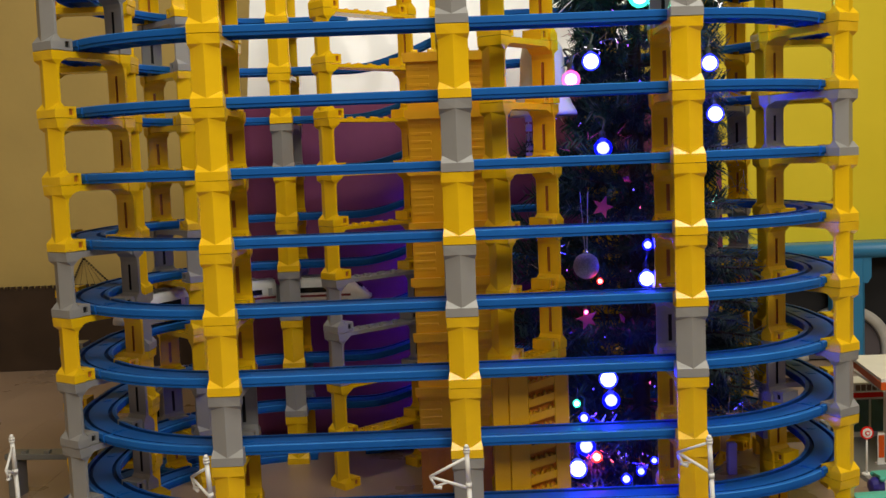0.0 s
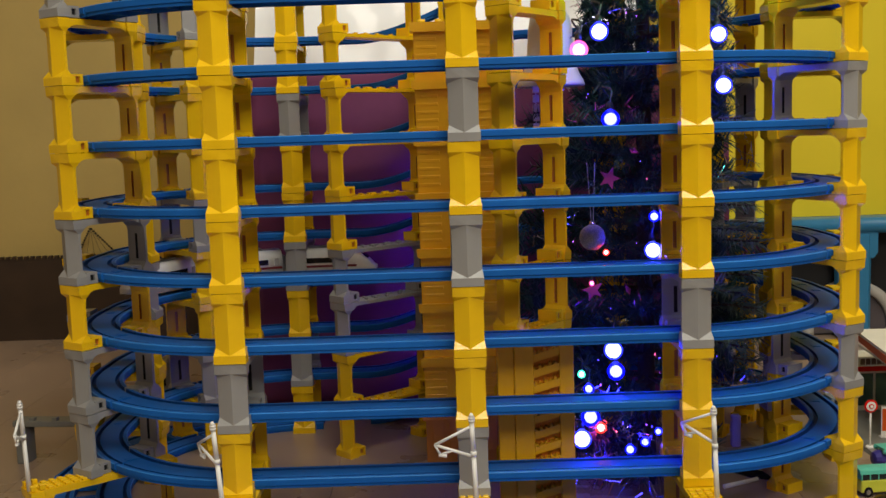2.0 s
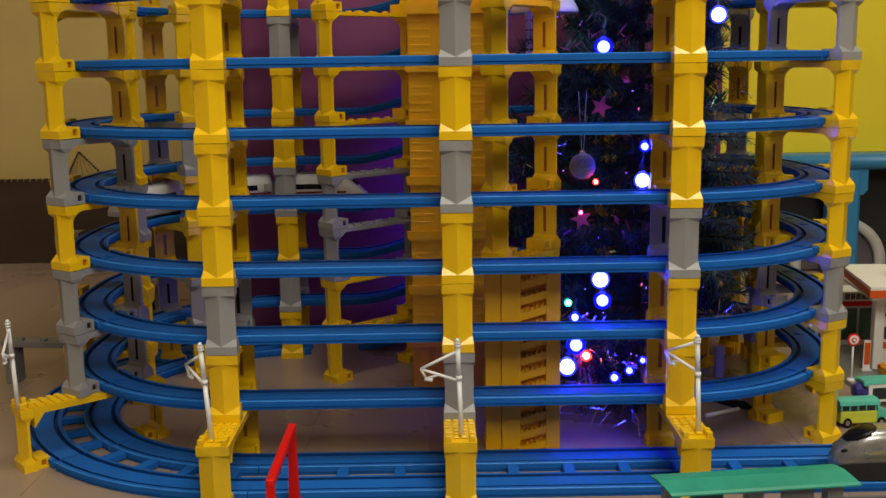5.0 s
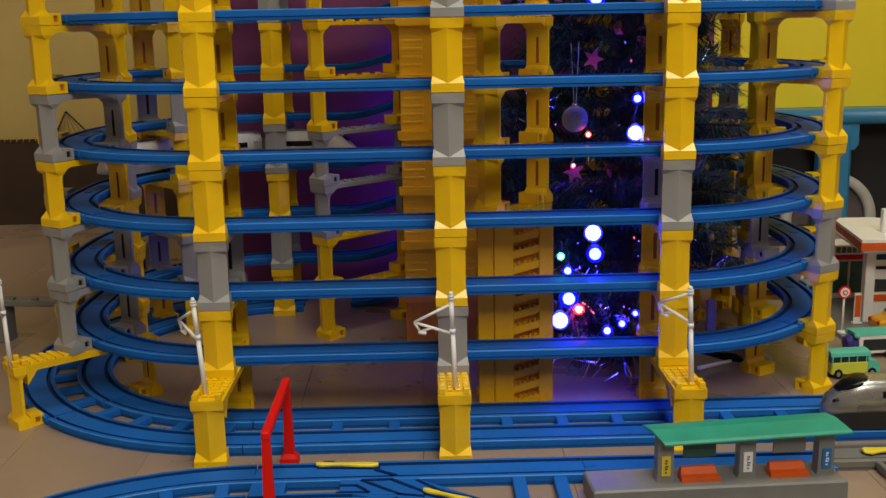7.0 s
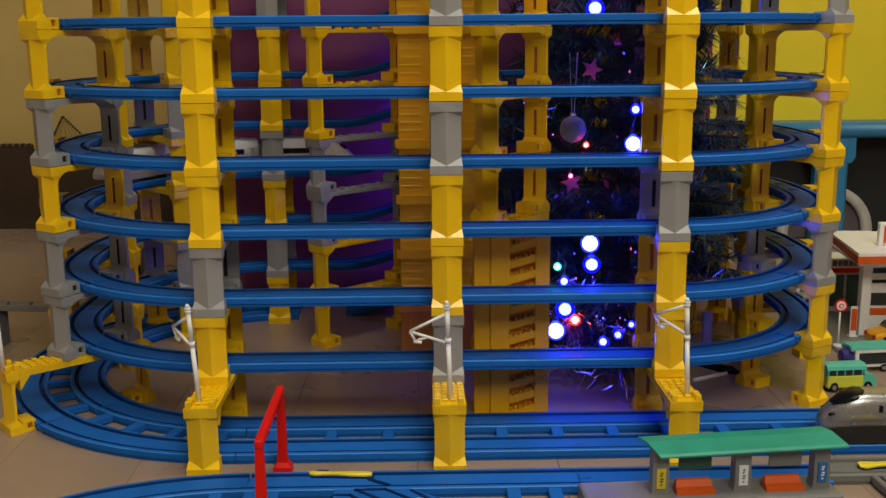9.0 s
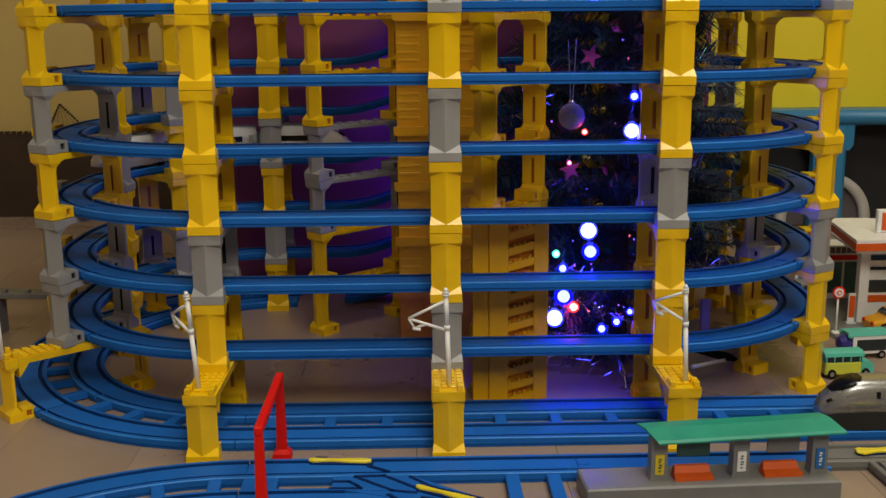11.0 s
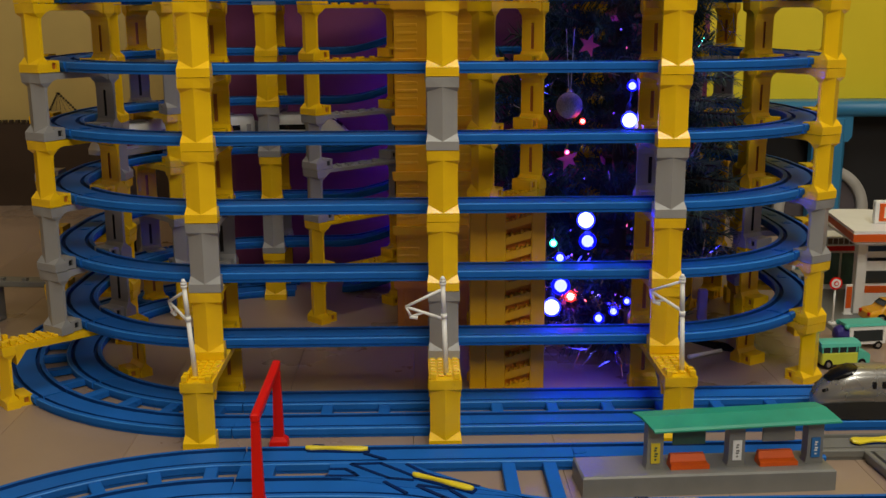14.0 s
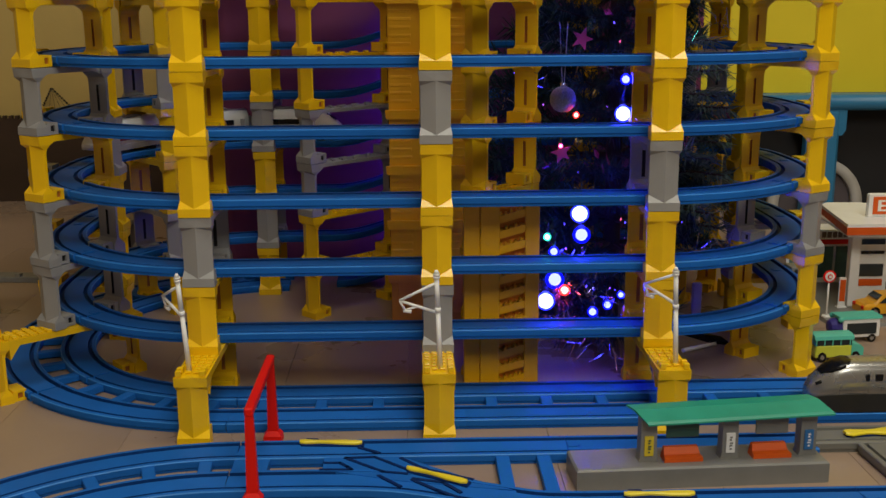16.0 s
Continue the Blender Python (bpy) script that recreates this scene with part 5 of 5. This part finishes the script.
for k in range(5):
    part("link", box(bmesh.new(), -0.0036, 0.0036, -0.0012, 0.0012, k * 0.0104, k * 0.0104 + 0.0082, 0.0006), PEARL, chain)
part("cord", tube(bmesh.new(), (0, 0, 0.001), (0, 0, 0.056), 0.0006, 0.0006, 5), WHITE, chain)

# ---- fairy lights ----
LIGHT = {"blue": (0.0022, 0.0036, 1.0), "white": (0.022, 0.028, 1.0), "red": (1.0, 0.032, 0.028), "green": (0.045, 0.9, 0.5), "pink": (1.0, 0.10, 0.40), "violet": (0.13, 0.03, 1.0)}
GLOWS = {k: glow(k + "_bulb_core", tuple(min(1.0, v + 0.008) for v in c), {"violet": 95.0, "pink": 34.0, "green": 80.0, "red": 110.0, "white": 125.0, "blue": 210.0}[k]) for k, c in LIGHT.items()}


def frosted(name, colour):
    """Frosted tinted bulb skin that glows with the core behind it."""
    m = bpy.data.materials.new(name)
    m.use_nodes = True
    nodes, links = m.node_tree.nodes, m.node_tree.links
    nodes.remove(nodes["Principled BSDF"])
    gl, tr, mix = nodes.new("ShaderNodeEmission"), nodes.new("ShaderNodeBsdfTransparent"), nodes.new("ShaderNodeMixShader")
    gl.inputs["Color"].default_value, gl.inputs["Strength"].default_value = (*colour, 1), 3.2
    mix.inputs[0].default_value = 0.55
    links.new(tr.outputs[0], mix.inputs[1])
    links.new(gl.outputs[0], mix.inputs[2])
    links.new(mix.outputs[0], nodes["Material Output"].inputs["Surface"])
    return m


SHELLS = {k: frosted(k + "_bulb_glass", c) for k, c in LIGHT.items()}


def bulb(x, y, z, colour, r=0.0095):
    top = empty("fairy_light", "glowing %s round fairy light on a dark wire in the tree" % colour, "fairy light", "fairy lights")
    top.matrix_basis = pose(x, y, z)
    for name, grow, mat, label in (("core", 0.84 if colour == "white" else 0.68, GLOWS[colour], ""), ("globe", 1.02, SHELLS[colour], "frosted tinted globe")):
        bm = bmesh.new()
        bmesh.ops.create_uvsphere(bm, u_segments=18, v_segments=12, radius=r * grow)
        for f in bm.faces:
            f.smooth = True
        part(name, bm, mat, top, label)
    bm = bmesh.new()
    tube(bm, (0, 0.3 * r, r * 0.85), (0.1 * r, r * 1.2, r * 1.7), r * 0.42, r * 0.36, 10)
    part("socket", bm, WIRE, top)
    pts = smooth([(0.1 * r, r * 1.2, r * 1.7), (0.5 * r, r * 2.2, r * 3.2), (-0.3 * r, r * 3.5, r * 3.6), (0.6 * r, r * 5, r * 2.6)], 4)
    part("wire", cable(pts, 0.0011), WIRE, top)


BULBS = [(0.154, 0.114, 0.173, "white", 0.0095), (0.157, 0.118, 0.150, "blue", 0.0090), (0.131, 0.124, 0.101, "blue", 0.0095), (0.122, 0.126, 0.077, "white", 0.0098), (0.142, 0.128, 0.088, "red", 0.0058), (0.187, 0.122, 0.073, "blue", 0.0050),
         (0.195, 0.112, 0.275, "white", 0.0085), (0.197, 0.114, 0.309, "blue", 0.0055), (0.144, 0.112, 0.494, "white", 0.0090), (0.124, 0.114, 0.477, "pink", 0.0090),
         (0.154, 0.112, 0.408, "blue", 0.0090), (0.194, 0.114, 0.556, "green", 0.011), (0.272, 0.150, 0.491, "white", 0.0088), (0.277, 0.150, 0.439, "white", 0.0088),
         (0.148, 0.114, 0.274, "red", 0.0032), (0.133, 0.114, 0.243, "pink", 0.0024), (0.121, 0.114, 0.149, "green", 0.0040), (0.129, 0.120, 0.132, "blue", 0.0055),
         (0.170, 0.114, 0.068, "blue", 0.0055), (0.200, 0.118, 0.085, "blue", 0.0040), (0.176, 0.114, 0.056, "pink", 0.0035),
         # the violet ones are added out of view to light the cloth
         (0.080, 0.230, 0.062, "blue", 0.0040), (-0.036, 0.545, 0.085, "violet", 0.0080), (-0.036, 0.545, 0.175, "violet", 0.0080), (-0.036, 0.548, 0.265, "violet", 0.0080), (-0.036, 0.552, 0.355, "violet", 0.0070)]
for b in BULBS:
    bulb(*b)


def sparkle_points(colour, strength, count, seed, label):
    """Tiny glowing tips put in for glints, scattered over the tree's front."""
    V, F, pick = [], [], random.Random(seed)
    for k in range(count):
        a = math.radians(pick.uniform(185, 300))
        z = pick.choice((pick.uniform(0.03, 0.16), pick.uniform(0.03, 0.56)))
        r = tree_radius(z) * pick.uniform(0.78, 1.02)
        c = Vector((r * math.cos(a), r * math.sin(a), z))
        q = pick.uniform(0.0004, 0.0010)
        stretch = pick.uniform(1.0, 2.6)
        n0 = len(V)
        V += [tuple(c + Vector(d) * q) for d in ((1, 0, 0), (-1, 0, 0), (0, 1, 0), (0, -1, 0), (0.4 * stretch - 0.6, 0, stretch), (0, 0, -stretch))]
        F += [tuple(n0 + i for i in f) for f in ((0, 2, 4), (2, 1, 4), (1, 3, 4), (3, 0, 4), (2, 0, 5), (1, 2, 5), (3, 1, 5), (0, 3, 5))]
    ob = part("sparkle_point", mesh_of("sparkle_point", V, F), glow("sparkle_glow", colour, strength), at=pose(TX, TY, 0))
    tagged(ob, label, "fairy light", kind="stuff")


# sparkle on tinsel and needles, made as emission
sparkle_points((0.10, 0.06, 1.0), 5.0, 60, 11, "tiny blue glints put in as glowing tips over the tree")
sparkle_points((0.45, 0.10, 1.0), 3.0, 26, 12, "tiny violet glints put in as glowing tips over the tree")
sparkle_points((1.0, 0.12, 0.30), 2.0, 7, 13, "tiny pink glints put in as glowing tips over the tree")

# ---- floor planks ----
PLANK_W = 0.128
x = -2.2
while x < 2.19:
    x1 = min(x + PLANK_W, 2.2)
    y, k = -2.6, int((x + 3) / PLANK_W)
    cuts = [-2.6] + [c for c in (-1.55 + (k % 3) * 0.35, -0.3 + (k % 3) * 0.28, 0.75 + (k % 2) * 0.3)] + [1.3]
    for y0, y1 in zip(cuts, cuts[1:]):
        bm = bmesh.new()
        a, b, c, d = x + 0.0001, x1 - 0.0001, y0 + 0.0001, y1 - 0.0001
        vs = [bm.verts.new(p) for p in ((a, c, -0.0044), (b, c, -0.0044), (b, d, -0.0044), (a, d, -0.0044), (a + 0.0003, c + 0.0003, 0), (b - 0.0003, c + 0.0003, 0), (b - 0.0003, d - 0.0003, 0), (a + 0.0003, d - 0.0003, 0), (a, c, -0.0006), (b, c, -0.0006), (b, d, -0.0006), (a, d, -0.0006))]
        bm.faces.new((vs[4], vs[5], vs[6], vs[7]))
        for i in range(4):
            j = (i + 1) % 4
            bm.faces.new((vs[i], vs[j], vs[8 + j], vs[8 + i]))
            bm.faces.new((vs[8 + i], vs[8 + j], vs[4 + j], vs[4 + i]))
        part("plank", bm, FLOOR, floor)
    x = x1
